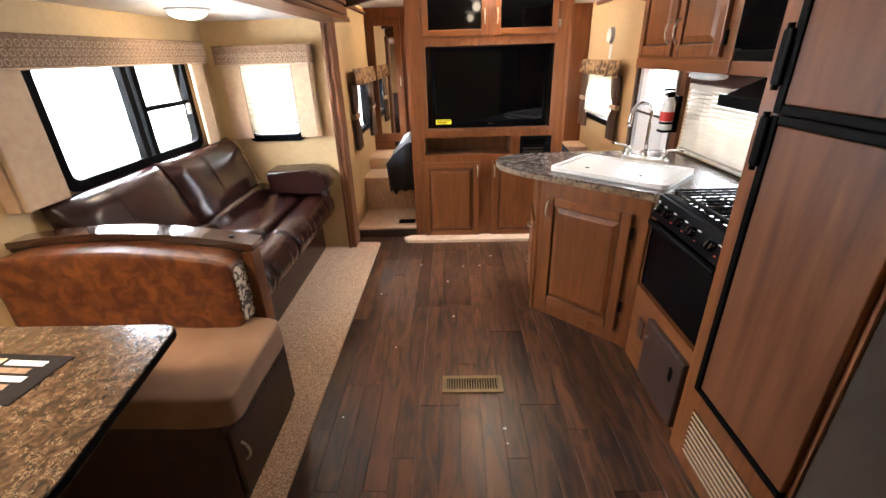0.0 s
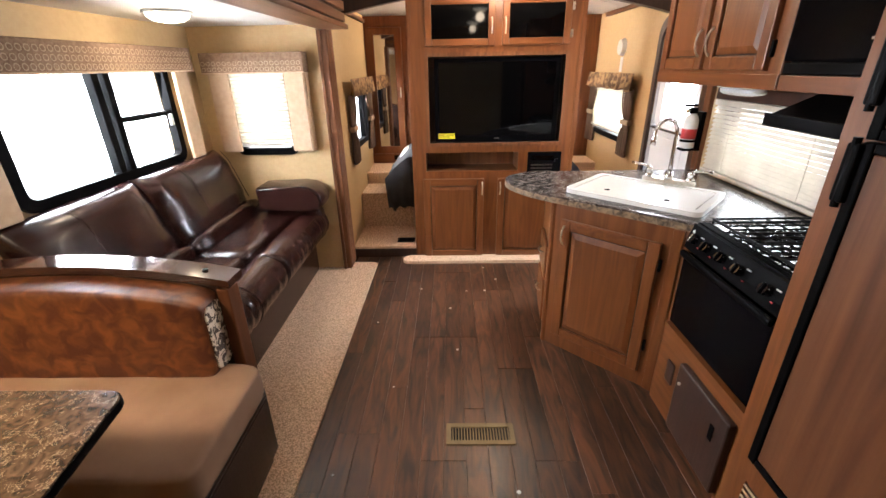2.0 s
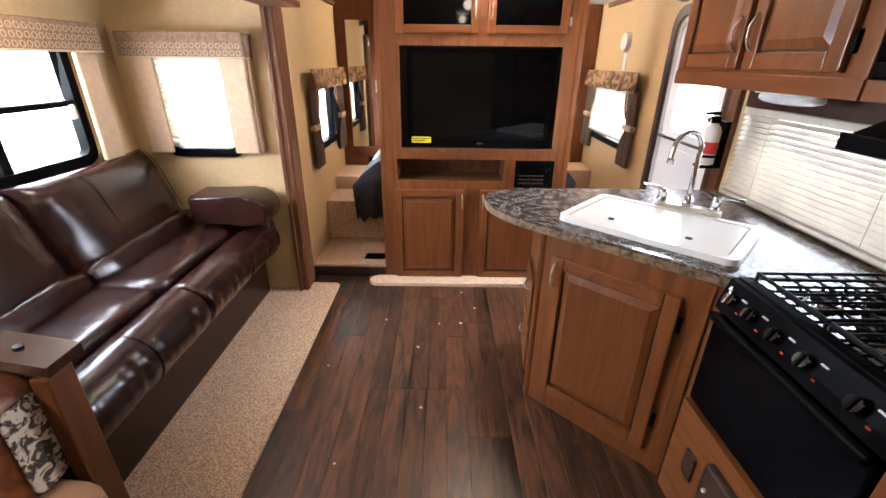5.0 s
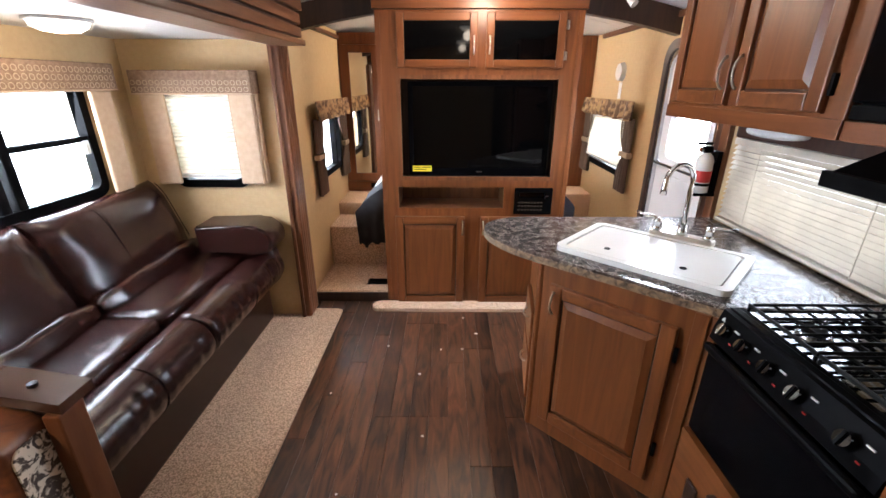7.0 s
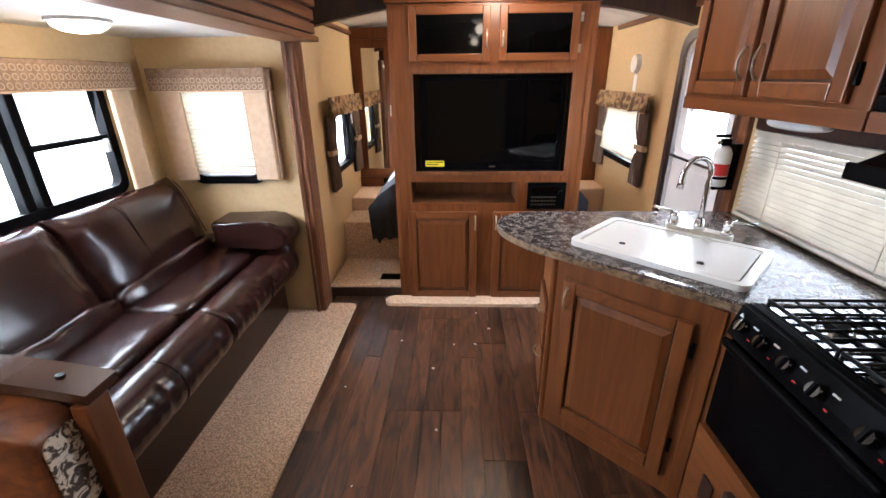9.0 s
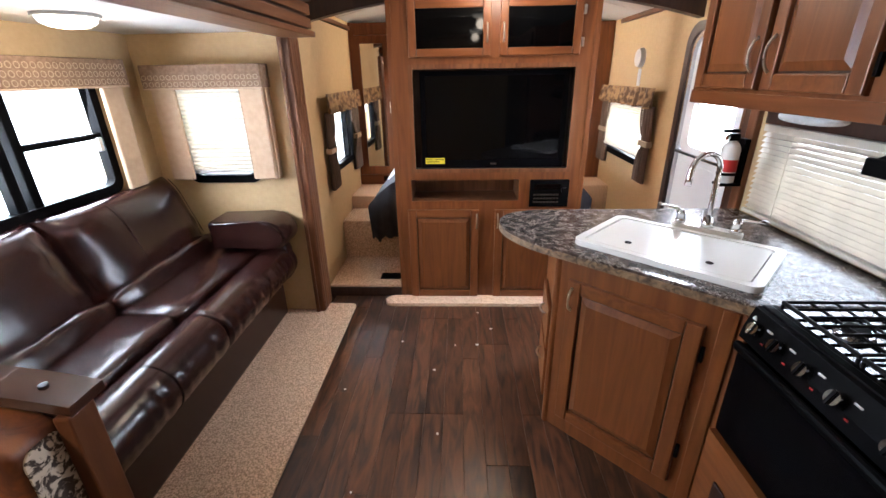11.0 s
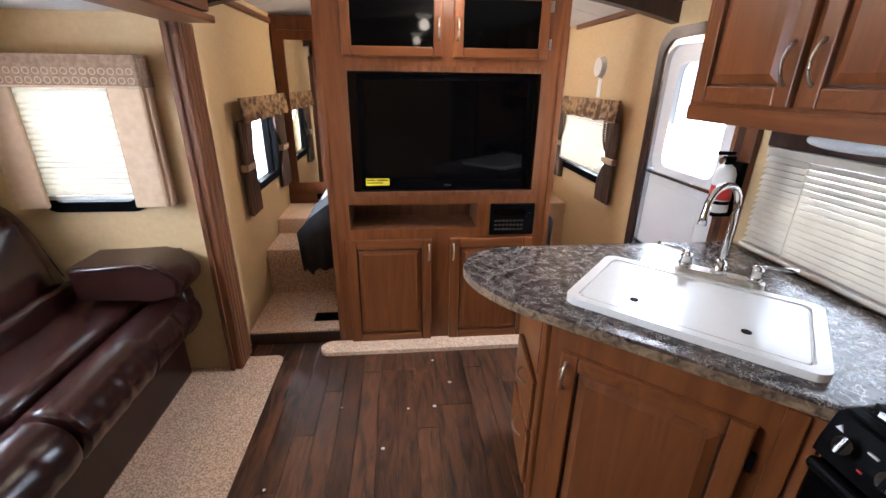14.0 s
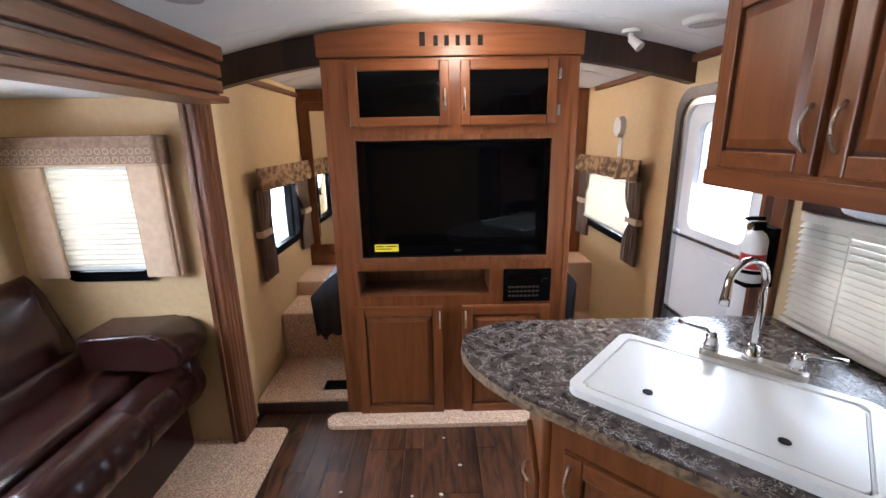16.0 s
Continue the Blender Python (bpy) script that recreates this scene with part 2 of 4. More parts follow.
def face_frame(origin, u):
    """Local x along u, y up, z out of the face."""
    u = Vector((u[0], u[1], 0)).normalized()
    v = Vector((0, 0, 1))
    w = u.cross(v)
    return Matrix(((u.x, v.x, w.x, origin[0]), (u.y, v.y, w.y, origin[1]), (u.z, v.z, w.z, origin[2]), (0, 0, 0, 1)))


ONE = Matrix()


def box(x0, x1, y0, y1, z0, z1, bevel=0.0, m=ONE, bm=None, seg=2):
    b = bmesh.new()
    bmesh.ops.create_cube(b, size=1)
    for v in b.verts:
        v.co = Vector(((x0 + x1) / 2 + v.co.x * (x1 - x0), (y0 + y1) / 2 + v.co.y * (y1 - y0), (z0 + z1) / 2 + v.co.z * (z1 - z0)))
    if bevel:
        bmesh.ops.bevel(b, geom=b.edges[:], offset=bevel, segments=seg, affect="EDGES", profile=0.5)
    b.transform(m)
    return merge(bm, b)


def merge(bm, b):
    if bm is None:
        return b
    me = bpy.data.meshes.new("joined")
    b.to_mesh(me)
    b.free()
    bm.from_mesh(me)
    bpy.data.meshes.remove(me)
    return bm


def puff(x0, x1, y0, y1, z0, z1, k=6, n=14, wrinkle=0.0, m=ONE, bm=None, seed=0.0):
    """A soft rounded block, for upholstery."""
    b = bmesh.new()
    bmesh.ops.create_cube(b, size=2)
    bmesh.ops.subdivide_edges(b, edges=b.edges[:], cuts=n, use_grid_fill=True)
    for v in b.verts:
        p = v.co
        s = (abs(p.x) ** k + abs(p.y) ** k + abs(p.z) ** k) ** (-1 / k)
        p = p * s
        q = Vector(((x0 + x1) / 2 + p.x * (x1 - x0) / 2, (y0 + y1) / 2 + p.y * (y1 - y0) / 2, (z0 + z1) / 2 + p.z * (z1 - z0) / 2))
        if wrinkle:
            q += p.normalized() * wrinkle * noise.noise(q * 9 + Vector((seed, 0, 0)))
            q += p.normalized() * wrinkle * 0.5 * noise.noise(Vector((q.x * 6, q.y * 40, q.z * 6 + seed)))
        v.co = q
    b.transform(m)
    return merge(bm, b)


def cyl(p, q, r, n=20, r2=None, bm=None):
    p, q = Vector(p), Vector(q)
    b = bmesh.new()
    bmesh.ops.create_cone(b, cap_ends=True, segments=n, radius1=r, radius2=r if r2 is None else r2, depth=(q - p).length)
    b.transform(Matrix.Translation((p + q) / 2) @ (q - p).to_track_quat("Z", "Y").to_matrix().to_4x4())
    return merge(bm, b)


def tube(points, r, n=10, bm=None):
    """A round tube along points, capped."""
    b = bmesh.new()
    pts = [Vector(p) for p in points]
    rings = []
    for i, p in enumerate(pts):
        d = (pts[min(i + 1, len(pts) - 1)] - pts[max(i - 1, 0)]).normalized()
        q = d.to_track_quat("Z", "Y")
        rr = r[i] if isinstance(r, (list, tuple)) else r
        rings.append([b.verts.new(p + q @ Vector((rr * math.cos(a), rr * math.sin(a), 0))) for a in [2 * math.pi * j / n for j in range(n)]])
    for a, c in zip(rings, rings[1:]):
        for j in range(n):
            b.faces.new((a[j], a[(j + 1) % n], c[(j + 1) % n], c[j]))
    b.faces.new(rings[0])
    b.faces.new(rings[-1])
    return merge(bm, b)


def slab(outline, z0, z1, bevel=0.0, m=ONE, bm=None, seg=3):
    """A prism over an outline in local x, y."""
    b = bmesh.new()
    low = [b.verts.new((x, y, z0)) for x, y in outline]
    top = [b.verts.new((x, y, z1)) for x, y in outline]
    b.faces.new(low)
    f = b.faces.new(top)
    for i in range(len(low)):
        j = (i + 1) % len(low)
        b.faces.new((low[i], low[j], top[j], top[i]))
    if bevel:
        bmesh.ops.bevel(b, geom=list(f.edges), offset=bevel, segments=seg, affect="EDGES", profile=0.5)
    b.transform(m)
    return merge(bm, b)


def rounded(x0, x1, y0, y1, r, n=6):
    pts = []
    for cx, cy, a0 in ((x1 - r, y0 + r, -90), (x1 - r, y1 - r, 0), (x0 + r, y1 - r, 90), (x0 + r, y0 + r, 180)):
        for i in range(n + 1):
            a = radians(a0 + 90 * i / n)
            pts.append((cx + r * math.cos(a), cy + r * math.sin(a)))
    return pts


def ring(outer, inner, z0, z1, m=ONE, bm=None):
    """A frame between two outlines of the same count."""
    b = bmesh.new()
    rows = [[b.verts.new((x, y, z)) for x, y in o] for o, z in ((outer, z0), (outer, z1), (inner, z1), (inner, z0))]
    n = len(outer)
    for a, c in ((0, 1), (1, 2), (2, 3), (3, 0)):
        for i in range(n):
            j = (i + 1) % n
            b.faces.new((rows[a][i], rows[a][j], rows[c][j], rows[c][i]))
    b.transform(m)
    return merge(bm, b)


def holed(u0, u1, v0, v1, t, holes, m):
    """A wall of thickness t behind its face, with holes (u0, u1, v0, v1)."""
    us = sorted({u0, u1, *[h[0] for h in holes], *[h[1] for h in holes]})
    vs = sorted({v0, v1, *[h[2] for h in holes], *[h[3] for h in holes]})
    b = bmesh.new()
    for a, c in zip(us, us[1:]):
        for d, e in zip(vs, vs[1:]):
            if not any(h[0] <= (a + c) / 2 <= h[1] and h[2] <= (d + e) / 2 <= h[3] for h in holes):
                box(a, c, d, e, -t, 0, m=m, bm=b)
    bmesh.ops.remove_doubles(b, verts=b.verts[:], dist=1e-5)
    b.verts.index_update()
    seen = {}
    for f in b.faces:
        seen.setdefault(frozenset(v.index for v in f.verts), []).append(f)
    bmesh.ops.delete(b, geom=[f for fs in seen.values() if len(fs) > 1 for f in fs], context="FACES")
    return b


# ---- structure ----
CAB_Y, LEFT, RIGHT, SLIDE, END = 3.66, -0.84, 1.63, -1.76, 3.46
M_SLIDE = face_frame((SLIDE, 0, 0), (0, 1))
M_END = face_frame((0, END, 0), (1, 0))
M_LEFT = face_frame((LEFT, 0, 0), (0, 1))
M_RIGHT = face_frame((RIGHT, 0, 0), (0, -1))
solo("wall_slide_side", holed(-1.3, 3.53, -0.05, 1.9, 0.06, [(1.92, 3.09, 1.02, 1.60)], M_SLIDE), WALL, "beige papered slide-out side wall", "wall", kind="structure")
solo("wall_slide_end", holed(-1.76, -0.845, -0.05, 1.9, 0.06, [(-1.55, -1.11, 0.98, 1.60)], M_END), WALL, "beige papered slide-out end wall", "wall", kind="structure")
solo("wall_left", holed(3.53, 6.7, -0.05, 2.25, 0.06, [(4.20, 4.80, 0.88, 1.34)], M_LEFT), WALL, "beige papered bedroom side wall", "wall", kind="structure")
solo("wall_right", holed(-6.7, 1.3, -0.5, 2.25, 0.06, [(-2.80, -2.0, 0.95, 1.42), (-3.78, -3.10, -0.1, 1.80), (-5.15, -4.27, 0.88, 1.34)], M_RIGHT), WALL, "beige papered entry side wall", "wall", kind="structure")
solo("wall_back", box(-1.82, 1.69, -1.36, -1.3, -0.05, 2.25), WALL, "beige papered rear wall", "wall", kind="structure")
solo("wall_front", box(-0.9, 1.69, 6.7, 6.76, -0.05, 2.25), WALL, "beige papered bedroom end wall", "wall", kind="structure")
solo("wall_over_slide", box(-0.90, -0.845, -1.3, 3.53, 1.83, 2.25), WALL, "wall above the slide-out opening", "wall", kind="structure")
solo("ceiling_slide", box(-1.82, -0.90, -1.3, 3.53, 1.825, 1.9), CEIL, "white slide-out ceiling", "ceiling", kind="structure")


def arch(x):
    return 2.185 - 0.165 * ((x - 0.38) / 1.25) ** 2


def arched(y0, y1, d0, d1, x0=-0.9, x1=1.69, n=28):
    """A strip that follows the bowed ceiling, from d0 to d1 above it."""
    xs = [x0 + (x1 - x0) * i / n for i in range(n + 1)]
    pts = [(x, arch(x) + d0) for x in xs] + [(x, arch(x) + d1) for x in reversed(xs)]
    return slab(pts, y0, y1, m=Matrix(((1, 0, 0, 0), (0, 0, 1, 0), (0, 1, 0, 0), (0, 0, 0, 1))))


bmc = arched(-1.36, 6.76, 0, 0.04)
for y in (-0.1, 1.1, 2.3, 3.5, 4.7, 5.9):
    merge(bmc, arched(y, y + 0.025, -0.003, 0))
solo("ceiling", bmc, CEIL, "bowed white ceiling with flat battens", "ceiling", kind="structure")
solo("subfloor", box(-1.82, 1.69, -1.36, 6.76, -0.08, -0.012), UNDER, "dark subfloor", "floor", kind="structure")
solo("trim_ceiling_left", box(LEFT + 0.002, LEFT + 0.032, 3.80, 5.0, 1.955, 1.99, 0.006), TRIM_Y, "narrow wooden ceiling trim", "trim", kind="structure")
solo("trim_ceiling_right", box(RIGHT - 0.032, RIGHT - 0.002, -1.3, 5.1, 1.975, 2.012, 0.006), TRIM_Y, "narrow wooden ceiling trim", "trim", kind="structure")
solo("beam_left", arched(3.73, 3.80, -0.145, -0.004, LEFT, -0.275, 10), DARKWOOD, "dark wooden ceiling beam", "beam", kind="structure")
solo("beam_right", arched(3.73, 3.80, -0.145, -0.004, 1.005, RIGHT, 10), DARKWOOD, "dark wooden ceiling beam", "beam", kind="structure")

# slide-out header and pillar, with grooves
head = thing("trim_header", (-0.75, 1.0, 1.79), "grooved brown wooden slide-out header", "trim", kind="structure")
for z0, z1, p in ((1.79, 1.82, 0.014), (1.832, 1.885, 0.0), (1.899, 1.955, 0.0), (1.969, 2.03, 0.012)):
    part("board", box(-0.845, -0.665 + p, -1.3, 3.46 + p, z0, z1, 0.006), TRIM_Y, head)
part("core", box(-0.84, -0.685, -1.29, 3.45, 1.795, 2.025), DARKWOOD, head)
pil = thing("trim_pillar", (-0.83, 3.5, 0), "fluted brown wooden slide-out pillar", "trim", kind="structure")
part("board", box(-0.85, -0.80, 3.43, 3.60, 0.012, 1.80, 0.006), TRIM, pil)
part("edge_strip", box(-0.862, -0.838, 3.418, 3.43, 0.012, 1.80, 0.003), TRIM, pil)
for i in range(4):
    part("flute", box(-0.801, -0.796, 3.44 + i * 0.038, 3.474 + i * 0.038, 0.02, 1.79, 0.002), TRIM, pil)

# carpet of the slide-out, the strip under the cabinet, the bedroom step
cp = rounded(-1.76, -0.60, -1.3, 3.55, 0.03)
solo("carpet_slide", slab(cp, -0.005, 0.012, 0.008), CARPET, "beige looped carpet on the slide-out floor", "carpet", kind="structure")
solo("carpet_strip", slab(rounded(-0.385, 1.04, 3.53, 3.658, 0.055), -0.005, 0.026, 0.012), CARPET, "beige carpeted plinth strip below the cabinet", "carpet", kind="structure")
solo("step_lower", box(-0.84, 1.63, 3.71, 4.26, -0.01, 0.09, 0.012), CARPET, "carpeted low step to the bedroom", "step", kind="structure")
solo("trim_riser", box(-0.838, 1.62, 3.695, 3.708, 0.0, 0.07, 0.002), DARKWOOD, "dark wooden step riser", "trim", kind="structure")
solo("step_upper", box(-0.84, 0.95, 4.24, 4.62, -0.01, 0.43, 0.012), CARPET, "carpeted bedroom platform", "step", kind="structure")
solo("step_shelf", box(-0.84, 0.95, 4.60, 6.7, -0.01, 0.55, 0.012), CARPET, "carpeted bedroom shelf base", "step", kind="structure")

solo("step_side_shelf", box(0.952, 1.63, 4.95, 6.7, -0.01, 0.55, 0.012), CARPET, "carpeted bedroom shelf base", "step", kind="structure")
solo("floor_bedroom_side", box(0.952, 1.63, 4.22, 4.95, -0.01, 0.088), CARPET, "carpeted bedroom side floor", "floor", kind="structure")

# bright overcast outside the windows
for nm, b in (("backdrop_west", box(-4.0, -3.98, -2, 8, -1, 4)), ("backdrop_east", box(4.0, 4.02, -2, 10, -1, 4)), ("backdrop_slide", box(-3.9, -0.95, 5.6, 5.62, -1, 4))):
    solo(nm, b, OUTSIDE, "bright overcast daylight", "backdrop", kind="structure")


# ---- windows ----
def window(name, m, u0, u1, v0, v1, label, mullions=(), rails=()):
    w = thing(name, m @ Vector(((u0 + u1) / 2, v0, 0)), label, "window", kind="structure")
    o, i = rounded(u0 - 0.02, u1 + 0.02, v0 - 0.02, v1 + 0.02, 0.07), rounded(u0 + 0.03, u1 - 0.03, v0 + 0.03, v1 - 0.03, 0.045)
    part("window_frame", ring(o, i, -0.03, 0.02, m), BLACK, w, "black metal frame")
    for u in mullions:
        part("mullion", box(u - 0.022, u + 0.022, v0 + 0.02, v1 - 0.02, -0.035, 0.014, 0.004, m), BLACK, w)
    for a, c, v in rails:
        part("rail", box(a, c, v - 0.015, v + 0.015, -0.03, 0.012, 0.004, m), BLACK, w)
    g = part("pane", box(u0 + 0.01, u1 - 0.01, v0 + 0.01, v1 - 0.01, -0.045, -0.041, 0, m), GLASS, w, "clear glass")
    g.visible_shadow = False
    return w


big = window("window_1", M_SLIDE, 1.92, 3.09, 1.02, 1.60, "black framed sliding window above the sofa", (2.52, 2.60), ((2.60, 3.07, 1.31),))
part("latch", box(3.015, 3.04, 1.235, 1.305, 0.012, 0.03, 0.004, M_SLIDE), PLASTIC, big, "white paper tag at the latch")
window("window_2", M_END, -1.55, -1.11, 0.98, 1.60, "black framed window with a lowered pleated shade")
window("window_3", M_RIGHT, -2.80, -2.0, 0.95, 1.42, "kitchen window behind ivory blinds")
window("window_4", M_LEFT, 4.20, 4.80, 0.88, 1.34, "black framed bedroom window", (4.66,))
window("window_5", M_RIGHT, -5.15, -4.27, 0.88, 1.34, "black framed bedroom window with a pleated shade")


def pleats(u0, u1, v0, v1, w, n, m, amp=0.008):
    b = bmesh.new()
    rows = []
    for i in range(n * 2 + 1):
        v = v0 + (v1 - v0) * i / (2 * n)
        d = w + (amp if i % 2 else -amp)
        rows.append([b.verts.new((u0, v, d)), b.verts.new((u1, v, d)), b.verts.new((u1, v, d - 0.002)), b.verts.new((u0, v, d - 0.002))])
    for a, c in zip(rows, rows[1:]):
        for j in range(4):
            b.faces.new((a[j], a[(j + 1) % 4], c[(j + 1) % 4], c[j]))
    b.faces.new(rows[0])
    b.faces.new(rows[-1])
    b.transform(m)
    return b


for m, u0, u1, v0, v1 in ((M_END, -1.53, -1.13, 1.045, 1.60, ), (M_RIGHT, -5.13, -4.29, 0.955, 1.33)):
    s = thing("pleated_shade", m @ Vector((u0, v0, 0.02)), "ivory pleated shade drawn over a window", "window shade", group="pleated shades")
    part("cloth", pleats(u0, u1, v0, v1, 0.034, 22, m), SHADE, s)
    part("bottom_rail", box(u0, u1, v0 - 0.018, v0, 0.024, 0.044, 0.003, m), PLASTIC, s)


def lambrequin(name, m, u0, u1, v0, v1, vb, ua, ub, label):
    """A boxed valance with two fabric side legs: u0..u1 wide, legs ua and ub wide, down to vb."""
    t = thing(name, m @ Vector(((u0 + u1) / 2, vb, 0)), label, "window valance", group="boxed valances")
    val = part("valance_front", box(u0, u1, v0, v1, 0.09, 0.115, 0.006, m), FABRIC, t, "patterned beige fabric")
    part("valance_top", box(u0, u1, v1 - 0.012, v1, 0.0, 0.089, 0.003, m), FABRIC, t)
    for u in (u0, u1 - 0.014):
        part("valance_return", box(u, u + 0.014, v0, v1 - 0.013, 0.0, 0.089, 0.003, m), FABRIC, t)
    part("piping", cyl(m @ Vector((u0, v0, 0.113)), m @ Vector((u1, v0, 0.113)), 0.005, 8), SUEDE, val)
    # small lattice of stitched motifs
    b = bmesh.new()
    nu = int((u1 - u0) / 0.036)
    for i in range(nu):
        for j in range(int((v1 - v0 - 0.02) / 0.036)):
            cu, cv = u0 + 0.022 + i * 0.036, v0 + 0.024 + j * 0.036
            o, q = rounded(cu - 0.014, cu + 0.014, cv - 0.014, cv + 0.014, 0.012, 2), rounded(cu - 0.010, cu + 0.010, cv - 0.010, cv + 0.010, 0.008, 2)
            ring(o, q, 0.114, 0.1163, m, b)
    tagged(part("stitching", b, BAND, val), kind="stuff")
    for a, c, inner in ((u0 + 0.02, u0 + 0.02 + ua, 1), (u1 - 0.02 - ub, u1 - 0.02, 0)):
        part("side_leg", box(a, c, vb, v0 - 0.002, 0.06, 0.085, 0.008, m), SUEDE, t, "plain tan fabric")
        e = a if inner else c
        part("side_return", box(e - 0.012, e + 0.012, vb, v0 - 0.002, 0.0, 0.06, 0.004, m), SUEDE, t)


lambrequin("boxed_valance", M_SLIDE, 1.60, 3.24, 1.553, 1.685, 1.01, 0.22, 0.14, "long tan boxed valance over the sofa window")
lambrequin("boxed_valance", M_END, -1.655, -0.955, 1.53, 1.658, 0.995, 0.14, 0.14, "tan boxed valance over the end window")


def ruffle(u0, u1, v0, v1, m, w0=0.03, amp=0.018, waves=11, n=88, seed=1.0, flare=0.5):
    """A gathered strip of cloth, closed front and back."""
    b = bmesh.new()
    rows = []
    for j in range(7):
        f = j / 6
        line = []
        for i in range(n + 1):
            g = i / n
            k = amp * (0.25 + f * flare * 1.5)
            d = w0 + k * math.sin(g * waves * 2 * math.pi + seed + 0.6 * math.sin(g * 17)) + 0.012 * f
            line.append((u0 + (u1 - u0) * g, v1 + (v0 - v1) * f + 0.006 * math.sin(g * 31 + seed) * f, d))
        rows.append(line)
    for side in (0.004, -0.004):
        grid = [[b.verts.new((x, y, z + side)) for x, y, z in line] for line in rows]
        for a, c in zip(grid, grid[1:]):
            for i in range(n):
                b.faces.new((a[i], a[i + 1], c[i + 1], c[i]))
    b.transform(m)
    return b


def tied_curtain(parent, m, uo, ui, v0, v1, vt, material):
    """A side curtain drawn in at a tieback: outer edge uo, inner edge ui."""
    b = bmesh.new()
    n = 24
    for side in (0.005, -0.005):
        g = []
        for j in range(21):
            v = v1 + (v0 - v1) * j / 20
            pinch = math.exp(-((v - vt) / 0.10) ** 2)
            low = max(0.0, (vt - v) / max(1e-6, vt - v0))
            inner = ui + (uo - ui) * (0.42 * pinch + 0.1 * low)
            line = [b.verts.new((uo + (inner - uo) * i / n, v, 0.03 + (0.012 + 0.006 * low) * math.sin(i / n * 5 * 2 * math.pi) + side)) for i in range(n + 1)]
            g.append(line)
        for a, c in zip(g, g[1:]):
            for i in range(n):
                b.faces.new((a[i], a[i + 1], c[i + 1], c[i]))
    b.transform(m)
    c = part("side_curtain", b, material, parent, "brown cloth", smooth=True)
    a, e = sorted((uo, ui + (uo - ui) * 0.38))
    part("tieback", box(a - 0.008, e + 0.008, vt - 0.022, vt + 0.022, 0.006, 0.056, 0.008, m), BAND, c, "tan tieback band")


for m, u0, u1 in ((M_LEFT, 3.96, 5.02), (M_RIGHT, -5.32, -4.10)):
    t = thing("bedroom_curtain", m @ Vector(((u0 + u1) / 2, 0.75, 0)), "brown tied-back curtains below a gathered gold valance", "curtain", group="bedroom curtains")
    part("ruffled_valance", ruffle(u0, u1, 1.325, 1.465, m, w0=0.06), RUFFLE, t, "gathered gold and brown striped valance", smooth=True)
    tied_curtain(t, m, u0 + 0.02, u0 + 0.26, 0.76, 1.335, 1.06, CURTAIN)
    tied_curtain(t, m, u1 - 0.02, u1 - 0.26, 0.76, 1.335, 1.06, CURTAIN)


# ---- cabinet doors ----
def raised_door(parent, m, u0, u1, v0, v1, handle_u, handle_v, glass=False, wood=WOOD, hv=0.10, hinge_u=None):
    """A framed door with a raised panel or dark glass, and a bow handle."""
    d = part("door", ring([(u0, v0), (u1, v0), (u1, v1), (u0, v1)], [(u0 + 0.01, v0 + 0.01), (u1 - 0.01, v0 + 0.01), (u1 - 0.01, v1 - 0.01), (u0 + 0.01, v1 - 0.01)], 0.0, 0.014, m), wood, parent)
    s = 0.058 if not glass else 0.05
    for a, c in ((u0, u0 + s), (u1 - s, u1)):
        part("stile", box(a + 0.002, c - 0.001, v0 + 0.002, v1 - 0.002, 0.002, 0.022, 0.005, m), wood, d)
    for a, c in ((v0, v0 + s), (v1 - s, v1)):
        part("rail", box(u0 + s, u1 - s, a + 0.002, c - 0.002, 0.002, 0.0215, 0.005, m), WOOD_H, d)
    if glass:
        part("glass", box(u0 + s - 0.004, u1 - s + 0.004, v0 + s - 0.004, v1 - s + 0.004, 0.004, 0.010, 0, m), DARKGLASS, d, "smoked glass")
    else:
        part("groove", box(u0 + s, u1 - s, v0 + s, v1 - s, 0.001, 0.007, 0, m), DARKWOOD, d)
        b = bmesh.new()
        o = [(u0 + s + 0.006, v0 + s + 0.006), (u1 - s - 0.006, v0 + s + 0.006), (u1 - s - 0.006, v1 - s - 0.006), (u0 + s + 0.006, v1 - s - 0.006)]
        e = 0.028
        q = [(o[0][0] + e, o[0][1] + e), (o[1][0] - e, o[1][1] + e), (o[2][0] - e, o[2][1] - e), (o[3][0] + e, o[3][1] - e)]
        lo = [b.verts.new((x, y, 0.009)) for x, y in o]
        hi = [b.verts.new((x, y, 0.020)) for x, y in q]
        bk = [b.verts.new((x, y, 0.004)) for x, y in o]
        b.faces.new(hi)
        b.faces.new(bk)
        for i in range(4):
            j = (i + 1) % 4
            b.faces.new((lo[i], lo[j], hi[j], hi[i]))
            b.faces.new((bk[i], bk[j], lo[j], lo[i]))
        b.transform(m)
        part("panel", b, wood, d)
    if handle_u is not None:
        pts = [m @ Vector((handle_u, handle_v - hv / 2 + hv * i / 12, 0.021 + 0.026 * math.sin(math.pi * i / 12) ** 0.6)) for i in range(13)]
        part("handle", tube(pts, [0.0065] + [0.005] * 11 + [0.0065]), NICKEL, d, "brushed nickel bow handle", smooth=True)
    if hinge_u is not None:
        for v in (v0 + 0.07, v1 - 0.07):
            part("hinge", box(hinge_u - 0.008, hinge_u + 0.008, v - 0.025, v + 0.025, 0.0, 0.018, 0.003, m), NICKEL, d)
    return d


